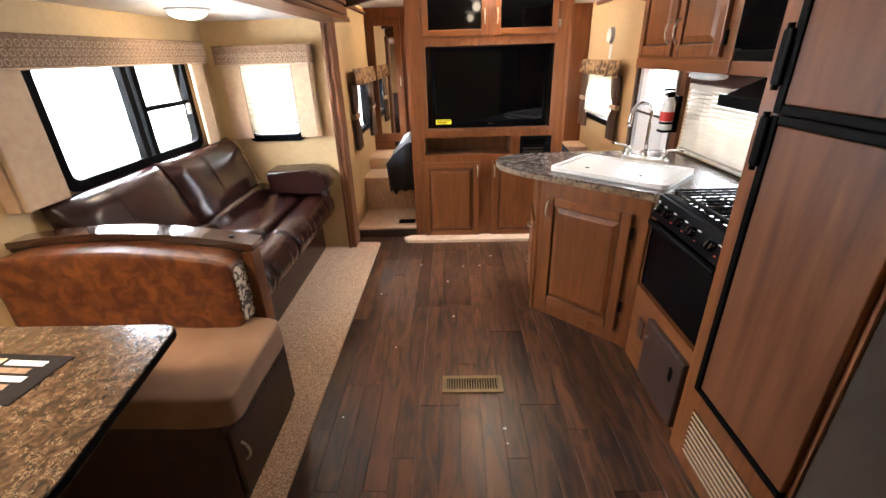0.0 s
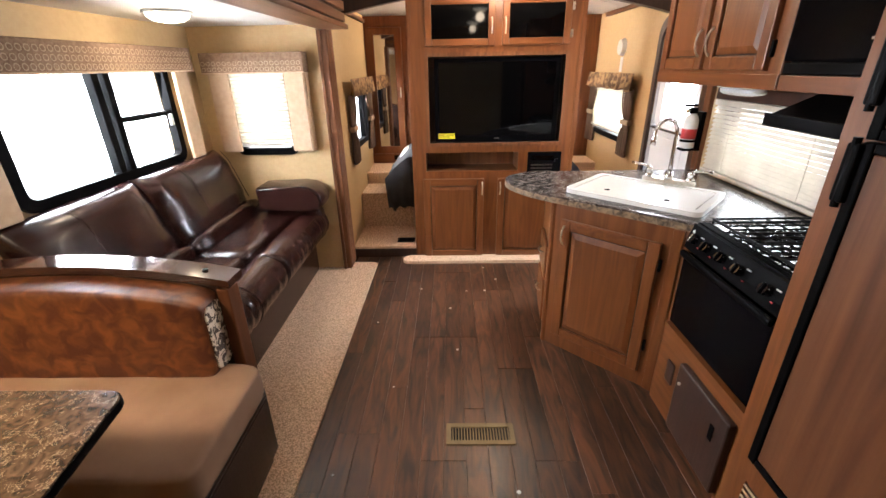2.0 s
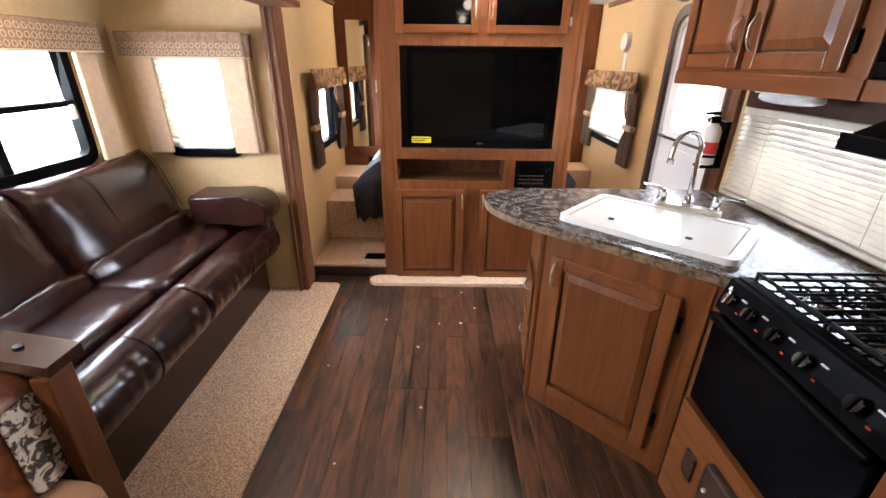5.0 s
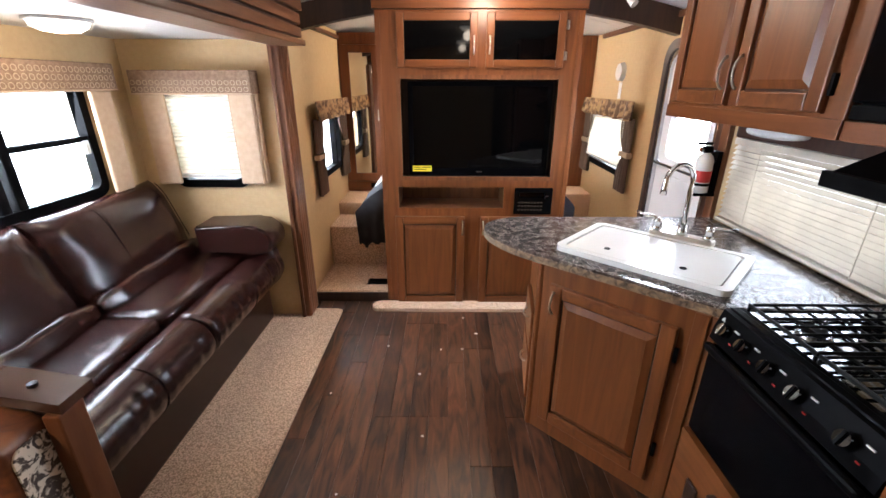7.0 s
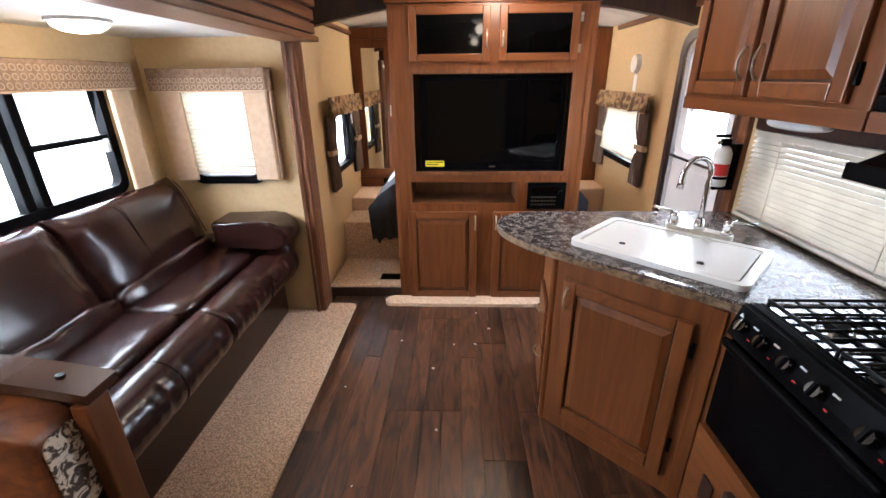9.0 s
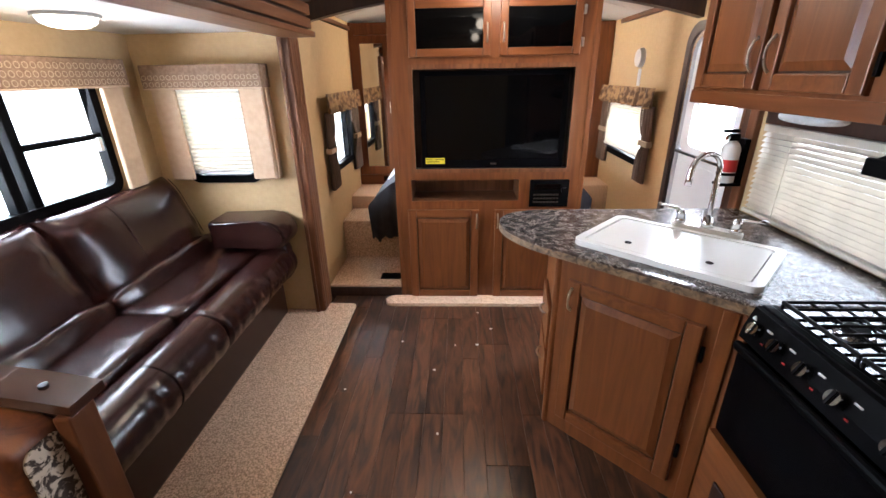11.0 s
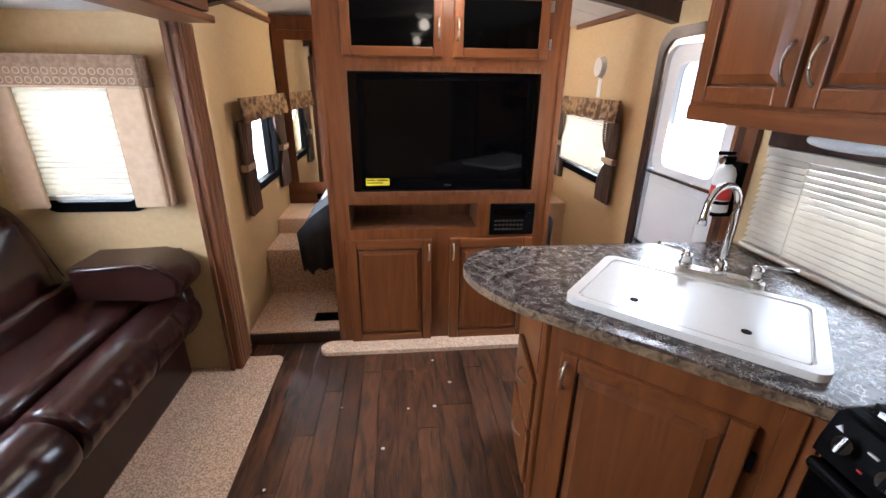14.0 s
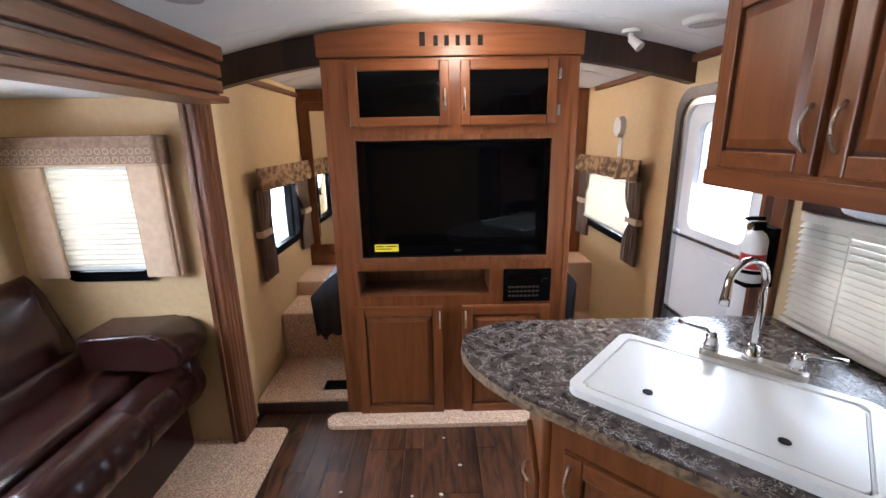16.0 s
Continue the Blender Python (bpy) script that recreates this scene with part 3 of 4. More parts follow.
# ---- entertainment cabinet ----
M_CAB = face_frame((0, CAB_Y, 0), (1, 0))
CX0, CX1 = -0.275, 1.005
ent = thing("entertainment_cabinet", (0.35, 3.9, 0), "tall cherry wood entertainment cabinet with an arched top", "cabinet")
part("body", holed(CX0, CX1, 0.0, 2.005, 0.02, [(-0.14, 0.893, 0.98, 1.625), (-0.165, 0.572, 0.765, 0.915)], M_CAB), WOOD, ent)
part("side_panel", box(CX0, CX0 + 0.02, CAB_Y + 0.0205, 4.25, 0.03, 2.1), WOOD, ent)
part("side_panel", box(CX1 - 0.02, CX1, CAB_Y + 0.0205, 4.25, 0.03, 2.1), WOOD, ent)
part("back_panel", box(CX0 + 0.021, CX1 - 0.021, 4.23, 4.25, 0.03, 2.1), WOOD, ent)
for u in (CX0 + 0.001, CX1 - 0.031):
    part("corner_strip", box(u, u + 0.03, 0.03, 2.0, 0.0, 0.004, 0.0015, M_CAB), WOOD, ent)
n = 16
top = [(CX0 - 0.012, 2.008), (CX1 + 0.012, 2.008)] + [(CX1 + 0.012 - (CX1 - CX0 + 0.024) * i / n, 2.112 + 0.045 * math.sin(math.pi * i / n)) for i in range(n + 1)]
crown = part("crown_board", slab(top, -0.02, 0.022, 0.004, M_CAB), WOOD_H, ent, "arched crown board")
widths = (0.045, 0.034, 0.036, 0.032, 0.038, 0.040)
u = 0.215
for i, w in enumerate(widths):
    h = 0.062 if i == 0 else 0.046
    part("mark", box(u, u + w * 0.62, 2.052, 2.052 + h, 0.021, 0.0245, 0.001, M_CAB), INK, crown, "dark applied mark")
    u += w * 1.52
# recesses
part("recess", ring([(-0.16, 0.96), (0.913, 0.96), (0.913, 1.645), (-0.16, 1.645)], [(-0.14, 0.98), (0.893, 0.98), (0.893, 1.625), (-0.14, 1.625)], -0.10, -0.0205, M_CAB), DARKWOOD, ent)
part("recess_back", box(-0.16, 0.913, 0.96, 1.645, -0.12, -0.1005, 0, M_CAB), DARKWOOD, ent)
part("recess_trim", ring([(-0.155, 0.965), (0.908, 0.965), (0.908, 1.64), (-0.155, 1.64)], [(-0.128, 0.992), (0.881, 0.992), (0.881, 1.613), (-0.128, 1.613)], -0.004, 0.006, M_CAB), TRIM, ent)
part("shelf_recess", ring([(-0.18, 0.75), (0.587, 0.75), (0.587, 0.93), (-0.18, 0.93)], [(-0.165, 0.765), (0.572, 0.765), (0.572, 0.915), (-0.165, 0.915)], -0.28, -0.0205, M_CAB), TRIM, ent)
part("shelf_back", box(-0.18, 0.587, 0.75, 0.93, -0.30, -0.2805, 0, M_CAB), TRIM, ent)
raised_door(ent, M_CAB, -0.145, 0.357, 1.68, 1.992, 0.335, 1.81, glass=True)
raised_door(ent, M_CAB, 0.41, 0.895, 1.68, 1.992, 0.432, 1.81, glass=True, hinge_u=0.905)
raised_door(ent, M_CAB, -0.195, 0.302, 0.018, 0.705, 0.287, 0.625)
raised_door(ent, M_CAB, 0.415, 0.91, 0.018, 0.705, 0.433, 0.625)

tv = thing("television", (0.385, CAB_Y + 0.05, 0.99), "black flat television with a glossy dark screen", "television")
part("case", ring(rounded(-0.085, 0.855, 0.995, 1.60, 0.012), rounded(-0.052, 0.822, 1.045, 1.572, 0.004), -0.075, -0.018, M_CAB), GLOSSBLACK, tv)
part("screen", box(-0.054, 0.824, 1.043, 1.574, -0.05, -0.026, 0, M_CAB), DARKGLASS, tv, "glossy dark screen")
part("badge", box(0.375, 0.415, 1.016, 1.026, -0.018, -0.016, 0, M_CAB), STEEL, tv)
st = part("sticker", box(-0.062, 0.068, 1.022, 1.062, -0.0175, -0.016, 0, M_CAB), YELLOW, tv, "yellow energy sticker")
for a, c, v in ((-0.056, -0.012, 1.048), (0.0, 0.06, 1.048), (-0.056, 0.03, 1.034)):
    part("print_bar", box(a, c, v, v + 0.005, -0.0159, -0.0153, 0, M_CAB), INK, st)
rad = thing("car_stereo", (0.78, CAB_Y, 0.72), "black wall-mounted stereo panel with buttons", "stereo")
part("faceplate", box(0.645, 0.91, 0.725, 0.915, 0.0005, 0.018, 0.006, M_CAB), BLACK, rad)
part("display", box(0.675, 0.85, 0.85, 0.885, 0.0185, 0.020, 0, M_CAB), DARKGLASS, rad)
part("dial", cyl(M_CAB @ Vector((0.872, 0.845, 0.018)), M_CAB @ Vector((0.872, 0.845, 0.034)), 0.017), BLACK, rad)
for i in range(8):
    for j in range(3):
        part("button", box(0.672 + i * 0.022, 0.688 + i * 0.022, 0.755 + j * 0.026, 0.766 + j * 0.026, 0.0185, 0.0225, 0.001, M_CAB), GREYPANEL, rad)

# ---- bedroom ----
ward = thing("mirrored_wardrobe", (-0.5, 5.06, 0.5), "cherry wood wardrobe with a mirrored door", "wardrobe")
M_W = face_frame((0, 5.04, 0), (1, 0))
part("body", box(-0.835, 0.0, 5.065, 5.6, 0.55, 2.02), WOOD, ward)
part("front_frame", ring([(-0.835, 0.552), (0.0, 0.552), (0.0, 2.02), (-0.835, 2.02)], [(-0.79, 0.66), (-0.15, 0.66), (-0.15, 1.92), (-0.79, 1.92)], -0.024, 0.0, M_W), WOOD, ward)
wd = part("door", ring([(-0.79, 0.665), (-0.46, 0.665), (-0.46, 1.915), (-0.79, 1.915)], [(-0.74, 0.74), (-0.53, 0.74), (-0.53, 1.85), (-0.74, 1.85)], -0.02, 0.018, M_W), WOOD, ward)
part("mirror", box(-0.745, -0.525, 0.735, 1.855, -0.01, 0.006, 0, M_W), MIRROR, wd, "tall mirror")
part("handle", cyl(M_W @ Vector((-0.485, 1.25, 0.03)), M_W @ Vector((-0.485, 1.35, 0.03)), 0.006, 10), NICKEL, wd)
part("toe_panel", box(-0.835, 0.0, 0.555, 0.655, 0.001, 0.01, 0, M_W), WOOD_H, ward)
part("outlet", box(-0.60, -0.50, 0.59, 0.64, 0.0105, 0.016, 0.003, M_W), BLACK, ward)
ward2 = thing("wardrobe", (1.4, 5.3, 0.5), "cherry wood wardrobe beside the bed", "wardrobe")
part("body", box(0.9, 1.625, 5.30, 5.7, 0.55, 2.02, 0.004), WOOD, ward2)
bed = thing("bed", (0.35, 5.3, 0.4), "bed with a dark navy bedspread hanging over its foot", "bed")
part("mattress", puff(-0.50, 1.20, 4.28, 6.5, 0.432, 0.76, 8, 12), PAPER, bed, smooth=True)


def spread_edge(f):
    """Across the bed, f from 0 (hem) to 1 (middle): distance from the centre line, height."""
    keys = ((0.0, 0.86, 0.29), (0.16, 0.91, 0.44), (0.32, 0.925, 0.60), (0.46, 0.84, 0.70), (0.62, 0.72, 0.79), (0.75, 0.52, 0.835), (1.0, 0.0, 0.85))
    for (f0, a0, z0), (f1, a1, z1) in zip(keys, keys[1:]):
        if f <= f1:
            k = (f - f0) / (f1 - f0)
            return a0 + (a1 - a0) * k, z0 + (z1 - z0) * k
    return 0.0, keys[-1][2]


b = bmesh.new()
g = []
for i in range(65):
    row = []
    side, f = (-1 if i < 32 else 1), 1 - abs(i - 32) / 32
    reach, z = spread_edge(f)
    y0 = 4.10 if side < 0 and reach > 0.66 else 4.272
    row.append(b.verts.new((0.352 + side * reach * 0.985, y0 - 0.008, min(z, 0.33) + 0.012 * math.sin(i * 1.7))))
    for j in range(29):
        y = y0 + 2.1 * (j / 28) ** 1.5
        hang = max(0.0, 1 - f * 2)
        ripple = 0.022 * hang * math.sin(y * 19) + 0.012 * noise.noise(Vector((reach * 7 * side, y * 7, z * 6)))
        row.append(b.verts.new((0.352 + side * (reach + ripple), y + 0.012 * abs(math.sin(reach * 17)), z + 0.010 * noise.noise(Vector((reach * 9, y * 9, side))))))
    g.append(row)
for a, c in zip(g, g[1:]):
    for j in range(29):
        b.faces.new((a[j], a[j + 1], c[j + 1], c[j]))
spread = solo("bedspread", b, NAVY, "rumpled dark navy bedspread over the bed foot", "bedspread", smooth=True)
sol = spread.modifiers.new("thickness", "SOLIDIFY")
sol.thickness = 0.012
vent2 = thing("step_vent", (-0.39, 3.86, 0.09), "small dark vent in the carpeted step", "vent")
part("frame", ring([(-0.46, 3.80), (-0.30, 3.80), (-0.30, 3.90), (-0.46, 3.90)], [(-0.45, 3.81), (-0.31, 3.81), (-0.31, 3.89), (-0.45, 3.89)], 0.0905, 0.096), BLACK, vent2)
for i in range(6):
    part("slat", box(-0.45, -0.31, 3.813 + i * 0.013, 3.819 + i * 0.013, 0.0905, 0.095), BLACK, vent2)
det = thing("wall_detector", (1.62, 4.58, 1.6), "round white plastic detector on the wall", "detector")
part("disc", cyl((RIGHT, 4.58, 1.68), (RIGHT - 0.035, 4.58, 1.68), 0.075, 28, 0.065), PLASTIC, det, smooth=False)
part("label_tag", box(RIGHT - 0.004, RIGHT - 0.001, 4.55, 4.61, 1.47, 1.60), PAPER, det, "hanging paper tag")

# ---- entry door ----
ed = thing("door_1", (1.65, 3.44, -0.1), "white entry door with a large window", "door", kind="structure")
o = rounded(-3.785, -3.095, -0.1, 1.80, 0.11, 8)
part("door_frame", ring(o, rounded(-3.75, -3.13, -0.06, 1.765, 0.09, 8), -0.05, 0.012, M_RIGHT), STEEL, ed, "bright aluminium frame")
part("surround", ring(rounded(-3.835, -3.05, -0.1, 1.855, 0.13, 8), o, -0.002, 0.022, M_RIGHT), DARKWOOD, ed, "dark brown surround")
leaf = part("leaf", ring(rounded(-3.75, -3.13, 1.08, 1.765, 0.085, 8), rounded(-3.66, -3.22, 1.13, 1.68, 0.06, 8), -0.045, -0.01, M_RIGHT), DOORWHITE, ed)
g = part("pane", box(-3.67, -3.21, 1.12, 1.69, -0.035, -0.031, 0, M_RIGHT), GLASS, leaf)
g.visible_shadow = False
part("mid_panel", box(-3.75, -3.13, 0.64, 1.075, -0.045, -0.012, 0.006, M_RIGHT), DOORWHITE, ed)
part("inset_panel", box(-3.70, -3.26, 0.69, 1.03, -0.0125, -0.006, 0.004, M_RIGHT), DOORWHITE, ed)
part("divider", box(-3.755, -3.125, 1.07, 1.09, -0.03, -0.002, 0.004, M_RIGHT), STEEL, ed)
part("divider", box(-3.755, -3.125, 0.615, 0.64, -0.03, -0.002, 0.004, M_RIGHT), STEEL, ed)
part("lower_panel", box(-3.75, -3.13, -0.06, 0.614, -0.045, -0.014, 0.004, M_RIGHT), DOORGREY, ed, "dark grey screen")
lat = part("latch", box(-3.235, -3.195, 0.66, 0.80, -0.011, 0.004, 0.006, M_RIGHT), BLACK, ed, "black latch")
part("lever", box(-3.222, -3.208, 0.69, 0.75, 0.0045, 0.018, 0.003, M_RIGHT), STEEL, lat)
solo("trim_jamb", box(RIGHT - 0.03, RIGHT - 0.001, 2.98, 3.045, 0.0, 1.44, 0.005), TRIM, "brown wooden door jamb", "trim", kind="structure")
fx = thing("fire_extinguisher", (1.53, 2.96, 0.99), "white fire extinguisher with a red label on a black bracket", "extinguisher")
body = part("cylinder", tube([(1.53, 2.96, 1.0), (1.53, 2.96, 1.005), (1.53, 2.96, 1.17), (1.53, 2.96, 1.195), (1.53, 2.96, 1.21)], [0.03, 0.042, 0.042, 0.032, 0.015], 24), PLASTIC, fx, smooth=True)
part("label_band", cyl((1.53, 2.96, 1.06), (1.53, 2.96, 1.12), 0.0428, 28), RED, body, "red label")
part("head", box(1.505, 1.555, 2.945, 2.975, 1.21, 1.245, 0.006), BLACK, fx)
part("lever", box(1.475, 1.55, 2.95, 2.97, 1.25, 1.265, 0.004), BLACK, fx)
part("gauge", cyl((1.505, 2.96, 1.225), (1.495, 2.96, 1.225), 0.014), STEEL, fx)
part("bracket", box(1.575, 1.60, 2.93, 2.99, 0.99, 1.22, 0.004), BLACK, fx)
part("strap", cyl((1.53, 2.96, 1.04), (1.53, 2.96, 1.055), 0.0435, 28), BLACK, fx)
part("foot", box(1.49, 1.60, 2.925, 2.995, 0.985, 1.0, 0.004), BLACK, fx)
fx.location += Vector((0.0, 0.05, 0.045))

# ---- kitchen ----
A, B = Vector((0.582, 2.438, 0)), Vector((1.042, 1.991, 0))
M_ISL = face_frame(A, B - A)
LF = (B - A).length
isl = thing("sink_cabinet", (1.1, 2.5, 0), "cherry wood corner sink cabinet with a raised panel door", "cabinet")
part("body", slab([(0.582, 2.438), (1.042, 1.991), (1.06, 1.957), (1.62, 1.957), (1.62, 2.90), (0.642, 2.90)], 0.06, 0.879), WOOD, isl)
part("toe_kick", slab([(0.62, 2.465), (1.06, 2.03), (1.08, 1.962), (1.62, 1.962), (1.62, 2.88), (0.67, 2.88)], 0.0, 0.0595), DARKWOOD, isl)
part("face_board", box(0.0, LF, 0.0, 0.878, 0.0, 0.004, 0.001, M_ISL), WOOD, isl)
part("corner_post", cyl((0.589, 2.44, 0.0), (0.589, 2.44, 0.878), 0.018, 14), WOOD, isl)
part("filler_strip", box(LF - 0.035, LF + 0.01, 0.0, 0.878, 0.004, 0.012, 0.002, M_ISL), WOOD, isl)
raised_door(isl, M_ISL, 0.062, LF - 0.072, 0.085, 0.798, 0.085, 0.715, hinge_u=None)
for v in (0.22, 0.66):
    part("hinge", box(LF - 0.071, LF - 0.057, v, v + 0.06, 0.004, 0.018, 0.002, M_ISL), BLACK, isl)
M_IL = face_frame((0.627, 2.80, 0), (-0.0457, -0.362))
for v0, v1 in ((0.12, 0.36), (0.39, 0.60)):
    d = part("drawer_front", box(0.015, 0.335, v0, v1, 0.0, 0.02, 0.006, M_IL), WOOD_Y, isl)
    pts = [M_IL @ Vector((0.14 + 0.1 * i / 10, (v0 + v1) / 2 + 0.03, 0.02 + 0.024 * math.sin(math.pi * i / 10) ** 0.6)) for i in range(11)]
    part("handle", tube(pts, 0.005), NICKEL, d, smooth=True)
part("side_board", box(0.015, 0.335, 0.64, 0.85, 0.0, 0.008, 0.003, M_IL), WOOD_Y, isl)

# counter with a rounded peninsula end
tip = [(0.547, 2.428)]
p0, p1, p2, p3 = Vector((0.547, 2.428)), Vector((0.36, 2.585)), Vector((0.222, 2.93)), Vector((0.60, 2.957))
for i in range(1, 17):
    s = i / 16
    q = p0 * (1 - s) ** 3 + p1 * 3 * s * (1 - s) ** 2 + p2 * 3 * s * s * (1 - s) + p3 * s ** 3
    tip.append((q.x, q.y))
outline = tip + [(1.60, 2.965), (1.60, 1.953), (1.086, 1.953), (1.072, 1.958)]
ct = thing("countertop", (1.0, 2.5, 0.88), "dark marbled laminate countertop with a rounded end", "countertop")
part("top", slab(outline, 0.882, 0.92, 0.008), COUNTER, ct)
part("edge_band", slab([(x - 0.001 * (1.1 - x), y - 0.0008) for x, y in outline], 0.88, 0.9095), COUNTER_EDGE, ct, "brown marbled edge")
part("rear_counter", box(1.56, 1.60, 1.365, 1.952, 0.882, 0.92), COUNTER, ct)

SK = Matrix.Translation((1.028, 2.405, 0.92)) @ Matrix.Rotation(math.atan2(-0.452, 0.481), 4, "Z")
sink = thing("kitchen_sink", (1.028, 2.405, 0.92), "white double sink with its flat covers fitted", "sink")
part("rim", ring(rounded(-0.33, 0.33, -0.222, 0.222, 0.04), rounded(-0.298, 0.298, -0.192, 0.19, 0.025), 0.001, 0.024, SK), WHITE, sink)
part("rim_step", ring(rounded(-0.299, 0.299, -0.193, 0.191, 0.026), rounded(-0.292, 0.292, -0.186, 0.184, 0.022), 0.001, 0.014, SK), WHITE, sink)
part("cover", slab(rounded(-0.289, 0.289, -0.183, 0.181, 0.02), 0.001, 0.021, 0.003, SK), WHITE, sink, "white flat cover")
for u in (-0.145, 0.15):
    hole = bmesh.new()
    bmesh.ops.create_cone(hole, cap_ends=True, segments=20, radius1=0.013, radius2=0.013, depth=0.002)
    hole.transform(SK @ Matrix.Translation((u, -0.105, 0.0225)))
    part("finger_hole", hole, INK, sink)

FM = Matrix.Translation((1.222, 2.553, 0.92)) @ Matrix.Rotation(math.atan2(-0.452, 0.481), 4, "Z")
fau = thing("faucet", (1.222, 2.553, 0.92), "chrome gooseneck faucet with two lever handles", "faucet")
part("base", slab(rounded(-0.135, 0.135, -0.026, 0.026, 0.02), 0.022, 0.044, 0.006, FM), NICKEL, fau)
part("collar", tube([FM @ Vector((0, 0, z)) for z in (0.044, 0.06, 0.085, 0.09)], [0.026, 0.022, 0.018, 0.013], 18), CHROME, fau, smooth=True)
pts = [FM @ Vector((0, 0, 0.085 + 0.205 * i / 6)) for i in range(7)]
arc = [(0.066 - 0.066 * math.cos(a), 0.290 + 0.066 * math.sin(a)) for a in [math.pi * i / 14 for i in range(1, 15)]] + [(0.134, 0.258), (0.137, 0.232)]
pts += [FM @ Vector((-0.55 * d, -0.83 * d, z)) for d, z in arc]
part("spout", tube(pts, [0.011] * (len(pts) - 2) + [0.013, 0.014], 14), CHROME, fau, smooth=True)
for s in (-1, 1):
    h = part("valve", tube([FM @ Vector((s * 0.105, 0, z)) for z in (0.044, 0.055, 0.075, 0.082, 0.095, 0.1)], [0.024, 0.022, 0.016, 0.02, 0.016, 0.006], 18), CHROME, fau, smooth=True)
    part("lever", tube([FM @ Vector((s * 0.105, 0, 0.088)), FM @ Vector((s * 0.13, 0, 0.102)), FM @ Vector((s * 0.17, 0, 0.104)), FM @ Vector((s * 0.205, 0, 0.108))], [0.009, 0.007, 0.006, 0.008], 12), CHROME, h, smooth=True)

# range
M_K = face_frame((1.065, 0, 0), (0, -1))
M_RB = face_frame((1.012, 0, 0), (0, -1))
rg = thing("gas_range", (1.28, 1.66, 0.4), "black built-in gas range with cast iron grates", "stove")
R0, R1 = 1.37, 1.95
part("body", box(1.085, 1.555, R0, R1, 0.44, 0.905, 0.004), BLACK, rg)
od = part("oven_door", box(-R1 + 0.008, -R0 - 0.008, 0.455, 0.80, 0.0, 0.03, 0.008, M_K), GLOSSBLACK, rg, "glossy black oven door")
part("door_handle", box(-R1 + 0.012, -R0 - 0.012, 0.785, 0.815, 0.0305, 0.055, 0.010, M_K), BLACK, od)
pan = [(0.0, 0.82), (0.034, 0.822), (0.028, 0.86), (0.008, 0.925), (-0.05, 0.93), (-0.05, 0.82)]
part("control_panel", slab([(w, v) for w, v in pan], -R1 + 0.003, -R0 - 0.003, m=M_K @ Matrix(((0, 0, 1, 0), (0, 1, 0, 0), (1, 0, 0, 0), (0, 0, 0, 1)))), BLACK, rg)
for i, y in enumerate((1.893, 1.805, 1.707, 1.605, 1.462)):
    c = M_K @ Vector((-y, 0.872, 0.02))
    kb = part("knob", cyl(c, c + Vector((-0.024, 0, 0.012)), 0.023, 20, 0.019), ENAMEL, rg)
    part("pointer", box(-0.004, 0.004, -0.02, 0.02, 0, 0.006, 0.001, Matrix.Translation(c + Vector((-0.024, 0, 0.012))) @ Vector((-2, 0, 1)).to_track_quat("Z", "Y").to_matrix().to_4x4()), STEEL if i == 0 else BLACK, kb)
    part("dial_mark", box(-y + 0.03, -y + 0.05, 0.893, 0.897, 0.0185, 0.0225, 0, M_K), PAPER, rg)
    part("dial_mark", box(-y + 0.032, -y + 0.042, 0.850, 0.854, 0.030, 0.0325, 0, M_K), RED, rg)
part("badge", slab([(-R1 + 0.016, 0.893), (-R1 + 0.034, 0.893), (-R1 + 0.025, 0.906)], 0.013, 0.0185, m=M_K), PAPER, rg, "small white badge")
top = part("cooktop", box(1.10, 1.55, R0 + 0.01, R1 - 0.01, 0.906, 0.922, 0.005), ENAMEL, rg, "glossy black enamel cooktop")
part("front_rim", box(1.072, 1.099, R0 + 0.003, R1 - 0.003, 0.905, 0.932, 0.004), BLACK, rg)
for x, y in ((1.22, 1.53), (1.22, 1.80), (1.43, 1.66)):
    bn = part("burner", cyl((x, y, 0.922), (x, y, 0.936), 0.045, 24, 0.04), STEEL, rg)
    part("burner_cap", cyl((x, y, 0.9365), (x, y, 0.946), 0.032, 24, 0.028), IRON, bn)
for y0, y1 in ((R0 + 0.02, 1.66), (1.665, R1 - 0.02)):
    gr = part("grate", box(1.112, 1.120, y0, y1, 0.945, 0.957, 0.003), IRON, rg, "black cast iron grate")
    part("bar", box(1.525, 1.535, y0, y1, 0.945, 0.957, 0.003), IRON, gr)
    for i in range(7):
        y = y0 + 0.004 + (y1 - y0 - 0.014) * i / 6
        part("bar", box(1.1205, 1.5245, y, y + 0.006, 0.948, 0.957, 0.002), IRON, gr)
    for x in (1.19, 1.26, 1.33, 1.40, 1.465):
        part("bar", box(x, x + 0.006, y0, y1, 0.944, 0.952, 0.002), IRON, gr)
    for x, y in ((1.116, y0 + 0.005), (1.116, y1 - 0.005), (1.53, y0 + 0.005), (1.53, y1 - 0.005)):
        part("foot", cyl((x, y, 0.9225), (x, y, 0.945), 0.005, 8), IRON, gr)

